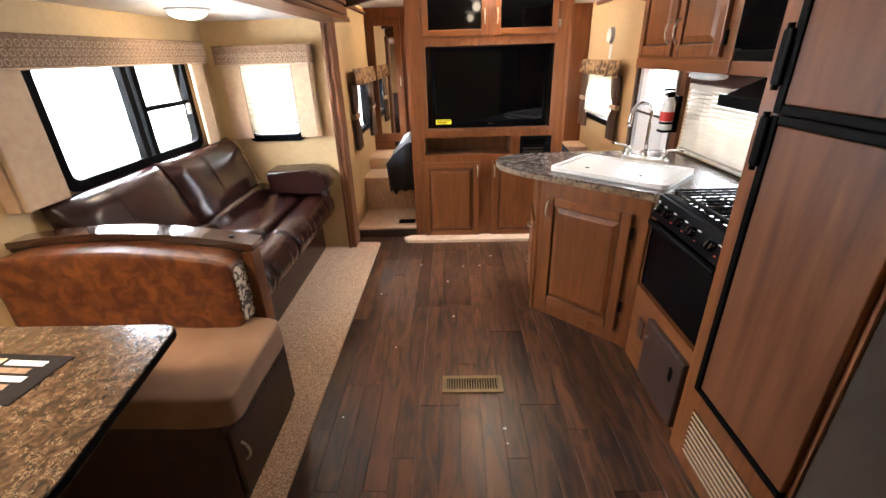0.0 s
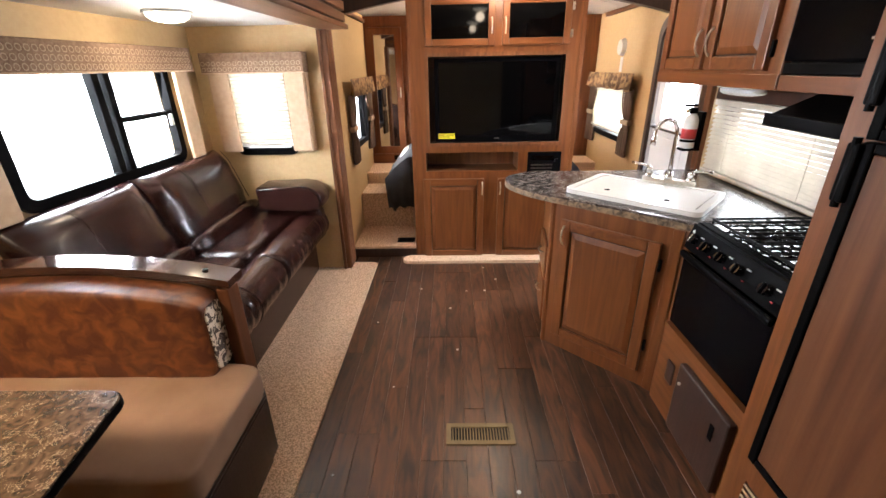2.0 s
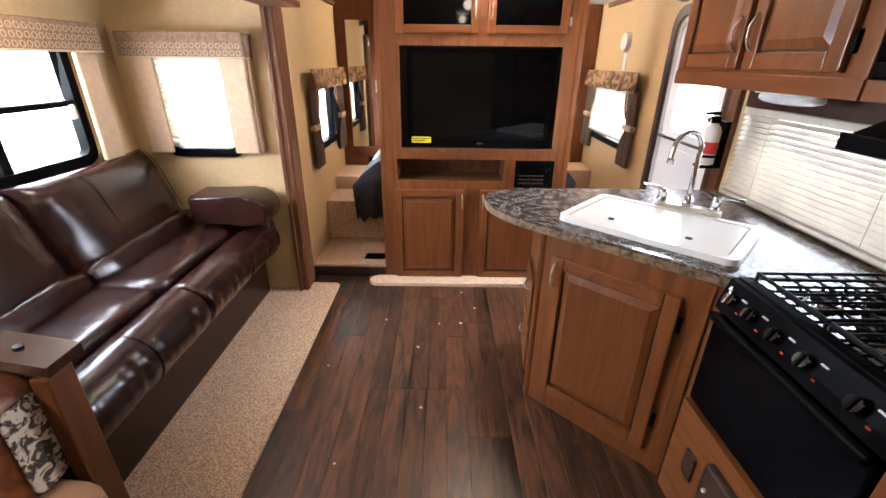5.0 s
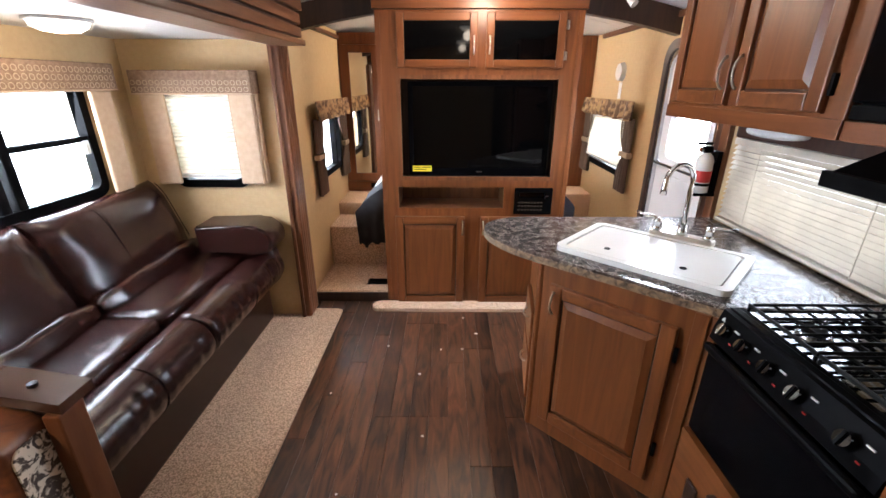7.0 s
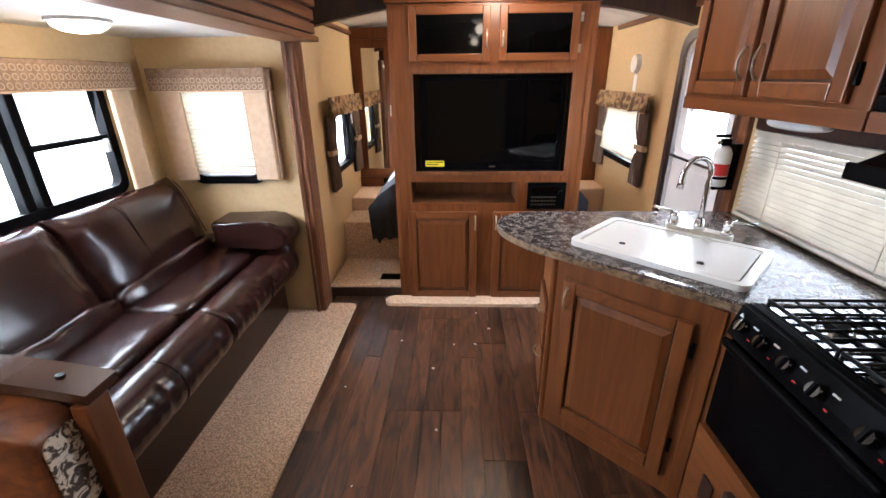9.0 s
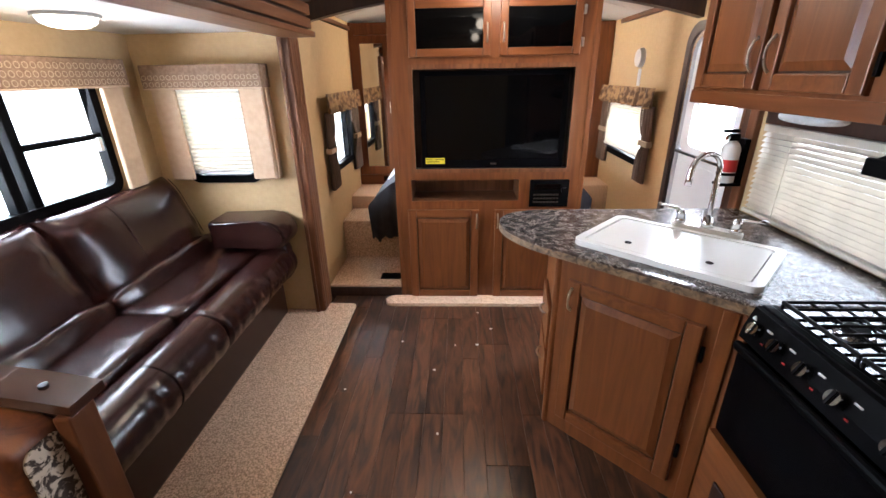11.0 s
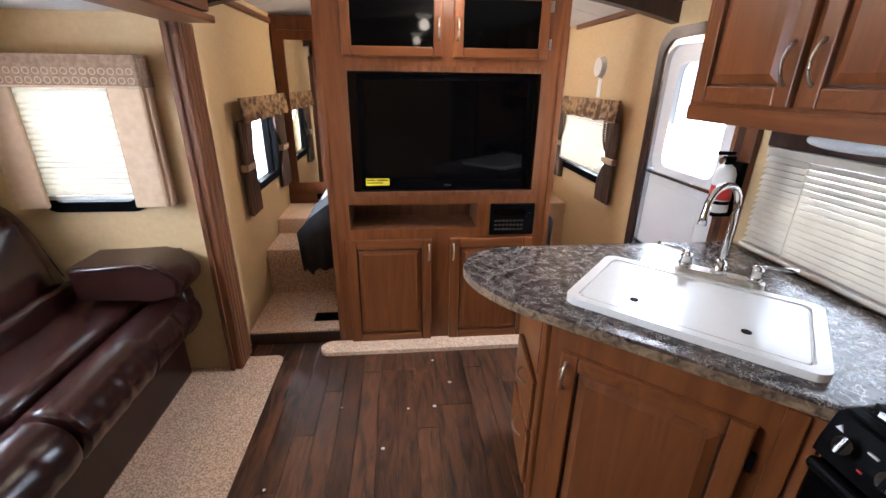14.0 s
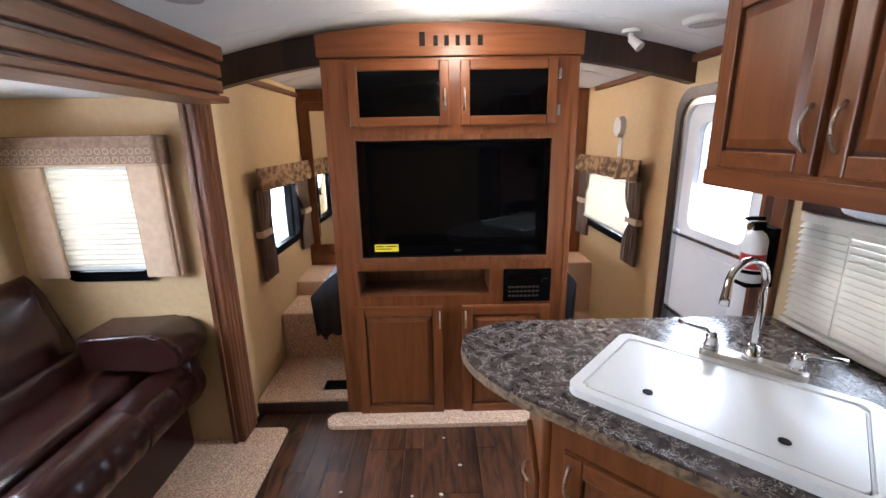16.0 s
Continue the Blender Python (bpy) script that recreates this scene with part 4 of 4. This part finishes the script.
rb = thing("range_base_cabinet", (1.3, 1.66, 0), "cherry wood base below the range", "cabinet")
part("body", box(1.03, 1.6, 1.34, 1.955, 0.0, 0.438), WOOD_Y, rb)
part("side_rail", box(1.07, 1.6, 1.951, 1.956, 0.439, 0.88), WOOD, rb)
dd = part("access_door", box(-1.735, -1.385, 0.03, 0.375, -0.02, 0.012, 0.008, M_RB), DARKWOOD, rb, "dark brown access door")
part("latch_slot", box(-1.47, -1.445, 0.235, 0.305, 0.0125, 0.017, 0.003, M_RB), BLACK, dd)
part("knob", cyl(M_RB @ Vector((-1.70, 0.29, 0.012)), M_RB @ Vector((-1.70, 0.29, 0.02)), 0.007, 12), PLASTIC, dd)
solo("outlet_plate", box(-1.86, -1.80, 0.19, 0.30, -0.0185, -0.01, 0.006, M_RB), DARKWOOD, "small dark brown outlet plate by the floor", "outlet")

# fridge
fr = thing("refrigerator", (1.35, 1.0, 0), "two-door refrigerator with wood panels and black trim", "refrigerator")
M_F = face_frame((0.99, 0, 0), (0, -1))
part("cabinet_frame", holed(-1.335, -0.80, 0.0, 2.05, 0.03, [(-1.245, -0.84, 0.06, 0.285)], M_F), WOOD, fr)
part("cabinet_side", box(1.021, 1.62, 1.315, 1.335, 0.0, 2.05), WOOD, fr)
part("cabinet_side", box(1.021, 1.62, 0.80, 0.82, 0.0, 2.05), WOOD, fr)
for v0, v1 in ((0.42, 1.355), (1.41, 1.98)):
    fd = part("door", box(-1.213, -0.803, v0, v1, 0.001, 0.022, 0.004, M_F), FRIDGE, fr, "wood-grain fridge door")
    part("door_trim", box(-1.243, -1.214, v0 - 0.026, v1 + 0.024, 0.001, 0.027, 0.004, M_F), BLACK, fd, "black plastic trim")
    for q in (v0 - 0.026, v1 + 0.001):
        part("door_trim", box(-1.2135, -0.803, q, q + 0.025, 0.001, 0.026, 0.004, M_F), BLACK, fd, "black plastic trim")
for v in (1.235, 1.455):
    hg = part("hinge", box(-1.268, -1.233, v, v + 0.14, 0.012, 0.04, 0.006, M_F), BLACK, fr)
    part("hinge_pin", cyl(M_F @ Vector((-1.252, v - 0.012, 0.032)), M_F @ Vector((-1.252, v + 0.152, 0.032)), 0.009, 12), BLACK, hg)
part("grille_back", box(-1.25, -0.835, 0.055, 0.29, -0.016, -0.008, 0, M_F), DARKWOOD, fr)
for i in range(9):
    part("grille_slat", box(-1.245, -0.84, 0.069 + i * 0.0245, 0.0745 + i * 0.0245, -0.004, 0.003, 0.001, M_F), SUEDE, fr, "tan louvre slat")
pt = thing("pantry_cabinet", (1.3, 0.3, 0), "tall grey-brown panel beside the refrigerator", "cabinet")
part("body", box(0.992, 1.62, -1.28, 0.785, 0.0, 2.05, 0.004), GREYPANEL, pt)
part("edge_strip", box(0.985, 1.02, 0.786, 0.799, 0.0, 2.05, 0.002), TRIM, pt)

# upper cabinets
M_U = face_frame((1.25, 0, 0), (0, -1))
up = thing("upper_cabinet", (1.43, 2.47, 1.44), "cherry wood wall cabinet with two raised panel doors", "cabinet")
part("body", box(1.25, 1.625, 1.965, 2.945, 1.445, 2.06, 0.004), WOOD, up)
part("bottom_rail", box(-2.945, -1.965, 1.445, 1.50, 0.0, 0.005, 0.002, M_U), WOOD_Y, up)
raised_door(up, M_U, -2.90, -2.485, 1.512, 2.045, -2.515, 1.63, hv=0.115)
raised_door(up, M_U, -2.455, -2.035, 1.512, 2.045, -2.425, 1.63, hv=0.115)
for v in (1.56, 1.93):
    part("hinge", box(-2.033, -2.02, v, v + 0.06, 0.0, 0.015, 0.003, M_U), BLACK, up)
ul = thing("under_cabinet_light", (1.42, 2.45, 1.40), "frosted oval light under the wall cabinet", "lamp")
part("rim", slab(rounded(1.36, 1.48, 2.27, 2.57, 0.055), 1.432, 1.444), PLASTIC, ul)
part("lens", puff(1.365, 1.475, 2.28, 2.56, 1.395, 1.44, 2.6, 8), FROST, ul, smooth=True)
vb = thing("blind_valance", (1.6, 2.1, 1.36), "brown wooden valance above the kitchen blinds", "window valance")
part("board", box(1.585, 1.627, 1.34, 2.90, 1.35, 1.443, 0.005), DARKWOOD, vb)
mic = thing("microwave", (1.4, 1.66, 1.50), "black built-in microwave above the stove", "microwave")
part("case", box(1.27, 1.62, 1.36, 1.955, 1.50, 1.87, 0.006), BLACK, mic)
part("door", box(-1.95, -1.50, 1.545, 1.865, -0.02, 0.012, 0.006, M_U), GLOSSBLACK, mic, "glossy black door")
part("control_strip", box(-1.495, -1.365, 1.545, 1.865, -0.02, 0.008, 0.004, M_U), BLACK, mic)
part("lower_vent", box(-1.95, -1.365, 1.503, 1.54, -0.02, 0.006, 0.004, M_U), BLACK, mic)
part("badge", box(-1.62, -1.56, 1.60, 1.608, 0.0125, 0.014, 0, M_U), STEEL, mic)
mu = thing("microwave_cabinet", (1.4, 1.66, 1.445), "cherry wood surround of the microwave", "cabinet")
part("rail", box(1.25, 1.62, 1.34, 1.963, 1.445, 1.499, 0.004), WOOD_Y, mu)
part("top", box(1.25, 1.62, 1.34, 1.963, 1.875, 2.06, 0.004), WOOD_Y, mu)
hd = thing("range_hood", (1.4, 1.66, 1.33), "black range hood over the stove", "range hood")
part("shell", slab([(1.235, 1.325), (1.57, 1.325), (1.57, 1.443), (1.42, 1.443), (1.24, 1.365)], -1.94, -1.37, 0, Matrix(((1, 0, 0, 0), (0, 0, -1, 0), (0, 1, 0, 0), (0, 0, 0, 1)))), BLACK, hd)
part("lip", box(1.225, 1.24, 1.365, 1.955, 1.322, 1.368, 0.004), BLACK, hd)

bl = thing("kitchen_blinds", (1.6, 2.1, 0.94), "ivory horizontal slat blinds, lowered and half open", "blinds")
part("head_rail", box(1.575, 1.61, 1.72, 2.88, 1.318, 1.348, 0.003), SLAT, bl)
part("bottom_rail", box(1.573, 1.607, 1.715, 2.89, 0.932, 0.951, 0.004), SLAT, bl)
for i in range(15):
    z = 0.968 + i * 0.0240
    s = box(-0.0125, 0.0125, 1.715, 2.885, -0.0012, 0.0012, 0, Matrix.Translation((1.592, 0, z)) @ Matrix.Rotation(radians(-44), 4, "Y"))
    part("slat", s, SLAT, bl)
for y in (2.1, 2.68):
    part("cord", box(1.571, 1.573, y, y + 0.004, 0.955, 1.318), SLAT, bl)

# ---- sofa ----
def pillow(y0, y1, z0, z1, thick, m, seed=0.0, n=40):
    """A sewn back cushion: flat behind, full in front, with squared corners and slack creases."""
    b = bmesh.new()
    for side in (1, 0):
        g = []
        for i in range(n + 1):
            row = []
            for j in range(n + 1):
                u, v = 2 * i / n - 1, 2 * j / n - 1
                u, v = math.sin(u * math.pi / 2), math.sin(v * math.pi / 2)
                full = max(0.0, (1 - abs(u) ** 5) * (1 - abs(v) ** 4)) ** 0.45
                y, z = (y0 + y1) / 2 + u * (y1 - y0) / 2, (z0 + z1) / 2 + v * (z1 - z0) / 2
                z -= 0.022 * (1 - abs(u) ** 4) * 0.5 * (1 + v) * 0.4
                d = thick * full if side else -0.05 * full
                slack = max(0.0, 1 - abs(abs(u) - 0.86) / 0.3) + max(0.0, -v) * 0.5
                d += side * full * 0.016 * slack * noise.noise(Vector((y * 7 + z * 5, z * 11, seed)))
                d += side * full * 0.010 * noise.noise(Vector((y * 3, z * 4, seed + 9)))
                row.append(b.verts.new((d, y, z)))
            g.append(row)
        for p, q in zip(g, g[1:]):
            for j in range(n):
                b.faces.new((p[j], p[j + 1], q[j + 1], q[j]))
    bmesh.ops.remove_doubles(b, verts=b.verts[:], dist=0.0005)
    b.transform(m)
    return b


sf = thing("sofa", (-1.4, 2.6, 0.012), "dark brown leather sofa with seamed cushions", "sofa")
S0, S1, SM = 1.72, 3.42, 2.50
part("base", box(-1.70, -1.065, S0, S1, 0.012, 0.36, 0.02), LEATHER, sf)
for i, (a, c) in enumerate(((S0, SM), (SM, S1))):
    cu = part("seat_cushion", puff(-1.62, -1.16, a + 0.003, c - 0.003, 0.33, 0.565, 9, 20, 0.007, seed=i * 7.0), LEATHER, sf, smooth=True)
    ys = [a + 0.003 + (c - a - 0.006) * k / 90 for k in range(91)]
    roll = tube([(-1.058, y, 0.432) for y in ys], [0.088, 0.112] + [0.122] * 87 + [0.112, 0.088], 32)
    for v in roll.verts:
        fade = max(0, min(1, (v.co.x + 1.10) / 0.10)) * max(0.0, min(1.0, (0.56 - v.co.z) / 0.08))
        gather = noise.noise(Vector((v.co.y * 22, v.co.z * 2.5, i)))
        v.co += Vector((1, 0, 0.4)).normalized() * fade * 0.006 * gather
    part("front_roll", roll, LEATHER, cu, smooth=True)
    part("roll_seam", tube([(-1.058 + 0.124 * math.cos(t), (a + c) / 2, 0.432 + 0.124 * math.sin(t)) for t in [radians(-40 + 16 * k) for k in range(10)]], 0.003, 6), LEATHER, cu, smooth=True)
    mb = Matrix.Translation((-1.555, 0, 0.47)) @ Matrix.Rotation(radians(-19), 4, "Y")
    bk = part("back_cushion", pillow(a + 0.004, c - 0.004, 0.04, 0.57, 0.125, mb, 11.0 + 5 * i), LEATHER, sf, smooth=True)
    part("lumbar_roll", puff(0.03, 0.165, a + 0.006, c - 0.006, 0.02, 0.155, 3.4, 18, 0.010, m=mb, seed=20.0 + i), LEATHER, bk, smooth=True)
    for w in (0.36, 0.90):
        part("seam", tube([mb @ Vector((0.1235 - 0.05 * max(0.0, t - 0.75) ** 1.5 * 4, a + (c - a) * w, 0.17 + 0.37 * t)) for t in [k / 12 for k in range(13)]], 0.0025, 6), LEATHER, bk)
arm = [(-1.37, 0.60), (-1.38, 0.755), (-1.365, 0.77), (-1.06, 0.775)]
arm += [(-1.04 + 0.13 * math.sin(t), 0.665 + 0.109 * math.cos(t)) for t in [math.pi / 16 * k for k in range(1, 9)]]
arm += [(-0.915, 0.63), (-0.935, 0.60), (-1.02, 0.592)]
AW = Matrix(((1, 0, 0, 0), (0, 0, 1, 0), (0, 1, 0, 0), (0, 0, 0, 1)))
ab = slab(arm, 3.195, 3.445, m=AW)
bmesh.ops.bevel(ab, geom=[e for e in ab.edges if abs(e.verts[0].co.y - e.verts[1].co.y) < 0.01], offset=0.022, segments=4, affect="EDGES", profile=0.5)
ar = part("arm", ab, LEATHER, sf, smooth=True)
for f in ar.data.polygons:
    f.use_smooth = f.area < 0.03
part("piping", tube([(x, 3.203, z) for x, z in arm[3:12]], 0.005, 8), LEATHER, ar, smooth=True)
part("arm_base", puff(-1.62, -0.96, 3.30, 3.440, 0.30, 0.60, 6, 8, 0.0), LEATHER, sf, smooth=True)

# ---- dinette ----
dn = thing("dinette_bench", (-1.2, 1.35, 0.012), "dark wood dinette bench with an arched backrest and cushions", "bench")
part("base", box(-1.755, -0.735, 1.045, 1.55, 0.012, 0.43, 0.006), DARKWOOD, dn)
M_B = face_frame((-0.735, 0, 0), (0, 1))
dr = part("drawer_front", box(1.06, 1.58, 0.06, 0.385, 0.0, 0.016, 0.005, M_B), DARKWOOD, dn)
for v in (0.335, 0.352, 0.369):
    part("drawer_moulding", box(1.075, 1.565, v, v + 0.008, 0.0165, 0.023, 0.002, M_B), DARKWOOD, dr)
part("handle", tube([M_B @ Vector((1.10, 0.20 + 0.09 * i / 10, 0.016 + 0.024 * math.sin(math.pi * i / 10) ** 0.6)) for i in range(11)], 0.005), NICKEL, dr, "nickel handle", smooth=True)
part("seat_cushion", puff(-1.757, -0.665, 1.02, 1.515, 0.432, 0.566, 14, 20, 0.004, seed=2.0), SEATCLOTH, dn, "tan cloth seat cushion", smooth=True)


def cap_z(x):
    return 0.945 - 0.06 * abs((x + 1.32) / 0.57) ** 2


n = 20
xs = [-1.755 + 1.015 * i / n for i in range(n + 1)]
SW = Matrix(((1, 0, 0, 0), (0, 0, 1, 0), (0, 1, 0, 0), (0, 0, 0, 1)))
part("back_panel", slab([(-1.755, 0.012)] + [(-0.785, 0.012)] + [(x, cap_z(x) - 0.03) for x in reversed(xs[:-1])], 1.558, 1.60, m=SW), DARKWOOD, dn)
part("cap_rail", slab([(x, cap_z(x) - 0.028) for x in xs] + [(x, cap_z(x)) for x in reversed(xs)], 1.540, 1.640, m=SW), CAPWOOD, dn, "glossy dark arched cap rail")
part("cap_shadow_edge", slab([(x, cap_z(x) - 0.042) for x in xs[:-1]] + [(x, cap_z(x) - 0.029) for x in reversed(xs[:-1])], 1.55, 1.63, m=SW), DARKWOOD, dn)
part("end_post", box(-0.784, -0.742, 1.53, 1.605, 0.012, 0.856, 0.005), FRIDGE, dn, "wooden end post")
part("screw_cap", cyl((-0.84, 1.59, 0.90), (-0.84, 1.59, 0.907), 0.011, 14), BLACK, dn)
bc = part("back_cushion", puff(-1.757, -0.79, 1.425, 1.557, 0.55, 0.93, 14, 20, 0.004, seed=4.0), DAMASK, dn, "rust damask back cushion", smooth=True)
for v in bc.data.vertices:
    if v.co.z > 0.75:
        v.co.z += (cap_z(v.co.x) - 0.965) * (v.co.z - 0.75) / 0.17
part("cushion_end", slab(rounded(1.445, 1.545, 0.575, 0.825, 0.03), 0.0, 0.010, 0.004, face_frame((-0.795, 0, 0), (0, 1))), DAMASK_EDGE, bc, "cream damask cushion end")

tb = thing("dinette_table", (-1.2, 0.6, 0.012), "brown marbled dinette table with rounded corners", "table")
top = [(-1.755, 1.067)] + [(-0.815 + 0.045 * math.sin(a), 1.022 + 0.045 * math.cos(a)) for a in [math.pi / 2 * i / 6 for i in range(7)]]
top += [(-0.70, 0.56), (-0.69, 0.34), (-0.72, 0.28), (-1.755, 0.28)]
part("tabletop", slab(top, 0.80, 0.83, 0.004), TABLETOP, tb)
part("edge_band", slab([(x + 0.003, y + 0.002) for x, y in top], 0.806, 0.8255), BLACK, tb, "dark rounded edge")
for x in (-0.95, -1.5):
    lg = part("leg", cyl((x, 0.62, 0.03), (x, 0.62, 0.806), 0.032, 20), BLACK, tb)
    part("foot_plate", cyl((x, 0.62, 0.012), (x, 0.62, 0.03), 0.10, 24, 0.05), STEEL, lg)
br = thing("brochure", (-1.1, 0.85, 0.83), "dark printed brochure with orange photos on the table", "brochure")
MB = Matrix.Translation((-1.18, 0.83, 0.8305)) @ Matrix.Rotation(radians(-4), 4, "Z")
sh = part("sheet", box(-0.24, 0.20, -0.08, 0.10, 0, 0.003, 0.0005, MB), INK, br)
part("photo", box(-0.20, 0.02, -0.05, 0.08, 0.0031, 0.0038, 0, MB), PHOTO, sh)
for i in range(4):
    part("print_bar", box(0.035, 0.15 - 0.02 * (i % 2), 0.055 - i * 0.03, 0.075 - i * 0.03, 0.0031, 0.0036, 0, MB), PAPER if i % 2 == 0 else FABRIC, sh)
lf = thing("leaflet", (-1.05, 0.68, 0.83), "white leaflet with a blue oval mark", "leaflet")
ML = Matrix.Translation((-1.10, 0.66, 0.8305)) @ Matrix.Rotation(radians(12), 4, "Z")
sh = part("sheet", box(-0.14, 0.11, -0.09, 0.07, 0, 0.002, 0, ML), PAPER, lf)
part("oval_mark", slab([(0.03 + 0.05 * math.cos(a), -0.01 + 0.028 * math.sin(a)) for a in [2 * math.pi * i / 24 for i in range(24)]], 0.0021, 0.0026, 0, ML), BLUE, sh)


# ---- ceiling fittings ----
def dome(name, x, y, z, r, label, group):
    d = thing(name, (x, y, z), label, "lamp", group=group)
    part("base_ring", cyl((x, y, z - 0.012), (x, y, z), r + 0.012, 32), PLASTIC, d)
    part("diffuser", tube([(x, y, z - 0.012), (x, y, z - 0.03), (x, y, z - 0.045), (x, y, z - 0.052)], [r, r * 0.92, r * 0.65, r * 0.15], 28), LAMPGLASS, d, "lit frosted diffuser", smooth=True)


dome("ceiling_light", -1.36, 2.62, 1.824, 0.10, "lit round dome light on the slide-out ceiling", "dome lights")
dome("ceiling_light", 0.40, 3.30, arch(0.40) - 0.004, 0.09, "lit round dome light on the bowed ceiling", "dome lights")
dome("ceiling_light", 0.40, 1.30, arch(0.40) - 0.004, 0.09, "lit round dome light on the bowed ceiling", "dome lights")
dome("ceiling_light", -1.30, 0.62, 1.824, 0.10, "lit round dome light above the dinette table", "dome lights")
dome("ceiling_light", 0.40, -0.50, arch(0.40) - 0.004, 0.09, "lit round dome light on the bowed ceiling", "dome lights")
# unseen fixture, added to go with the bedroom fill bulb
dome("ceiling_light", 0.40, 5.0, arch(0.40) - 0.004, 0.09, "lit round dome light added above the bed to brighten the bedroom", "dome lights")
for x, y in ((-0.53, 2.96), (1.40, 3.30)):
    z = arch(x) - 0.002
    sp = thing("ceiling_speaker", (x, y, z), "round white ceiling speaker", "speaker", group="ceiling speakers")
    part("rim", cyl((x, y, z - 0.018), (x, y, z), 0.085, 32, 0.095), PLASTIC, sp)
    part("grille", cyl((x, y, z - 0.022), (x, y, z - 0.018), 0.068, 32), FROST, sp)
hk = thing("ceiling_spotlight", (1.23, 3.62, 2.10), "small white swivel spot on the ceiling", "lamp")
z = arch(1.23) - 0.002
part("base", cyl((1.23, 3.62, z - 0.016), (1.23, 3.62, z), 0.045, 24), PLASTIC, hk)
part("stem", cyl((1.23, 3.62, z - 0.04), (1.23, 3.62, z - 0.016), 0.014, 14), PLASTIC, hk)
part("head", cyl((1.23, 3.62, z - 0.04), (1.26, 3.58, z - 0.085), 0.017, 16, 0.024), PLASTIC, hk)

# ---- floor vent ----
fv = thing("floor_vent", (0.155, 1.70, 0), "bronze louvred floor vent set in the planks", "vent")
part("frame", ring(rounded(0.0, 0.31, 1.64, 1.76, 0.006, 2), rounded(0.022, 0.288, 1.662, 1.738, 0.003, 2), 0.0005, 0.008), BRASS, fv)
part("dark_well", box(0.018, 0.292, 1.658, 1.742, 0.0004, 0.0012), INK, fv)
for i in range(20):
    x = 0.027 + i * 0.0133
    part("louvre", box(x, x + 0.0055, 1.662, 1.738, 0.0013, 0.0065, 0.001), BRASS, fv)

# ---- paper crumbs on the floor ----
rng = random.Random(5)
for x, y in ((0.06, 2.33), (-0.28, 2.016), (-0.46, 2.63), (0.14, 3.046), (0.376, 3.233), (0.276, 3.05), (-0.2, 3.08), (0.29, 1.414), (0.293, 1.333), (-0.469, 1.49), (0.295, 3.44), (0.02, 2.8)):
    s = rng.uniform(0.005, 0.010)
    c = bmesh.new()
    bmesh.ops.create_icosphere(c, subdivisions=1, radius=s)
    for v in c.verts:
        v.co = Vector((x + v.co.x * rng.uniform(0.7, 1.6), y + v.co.y * rng.uniform(0.7, 1.4), 0.002 + max(-0.0015, v.co.z * 0.35)))
    solo("paper_crumb", c, PAPER, "tiny white paper crumb on the floor", "crumb", group="crumbs on the floor")

# ---- floor planks ----
floor = thing("floor", (0.5, 1.5, 0), "dark brown wood plank floor", "floor", kind="structure")
rng = random.Random(3)
PW, shared = 0.098, {}


def plank_mesh(length):
    key = round(length, 2)
    if key not in shared:
        b = box(0.0006, PW - 0.0006, 0.0006, key - 0.0006, -0.010, 0.0, 0.0009, seg=1)
        me = bpy.data.meshes.new("plank")
        b.to_mesh(me)
        b.free()
        me.materials.append(PLANK)
        shared[key] = me
    return shared[key]


x = -0.60 - 2 * PW
while x < 1.6:
    y, first = -1.29, rng.choice((0.15, 0.3, 0.45, 0.6, 0.75, 0.9))
    while y < 3.66:
        length = min(first or rng.choice((0.6, 0.9, 0.9, 1.2)), max(0.05, 3.69 - y))
        first = 0
        ob = new("plank", plank_mesh(length))
        ob.parent = floor
        ob.location = Vector((x, y, 0)) - floor.location
        y += round(length, 2)
    x += PW
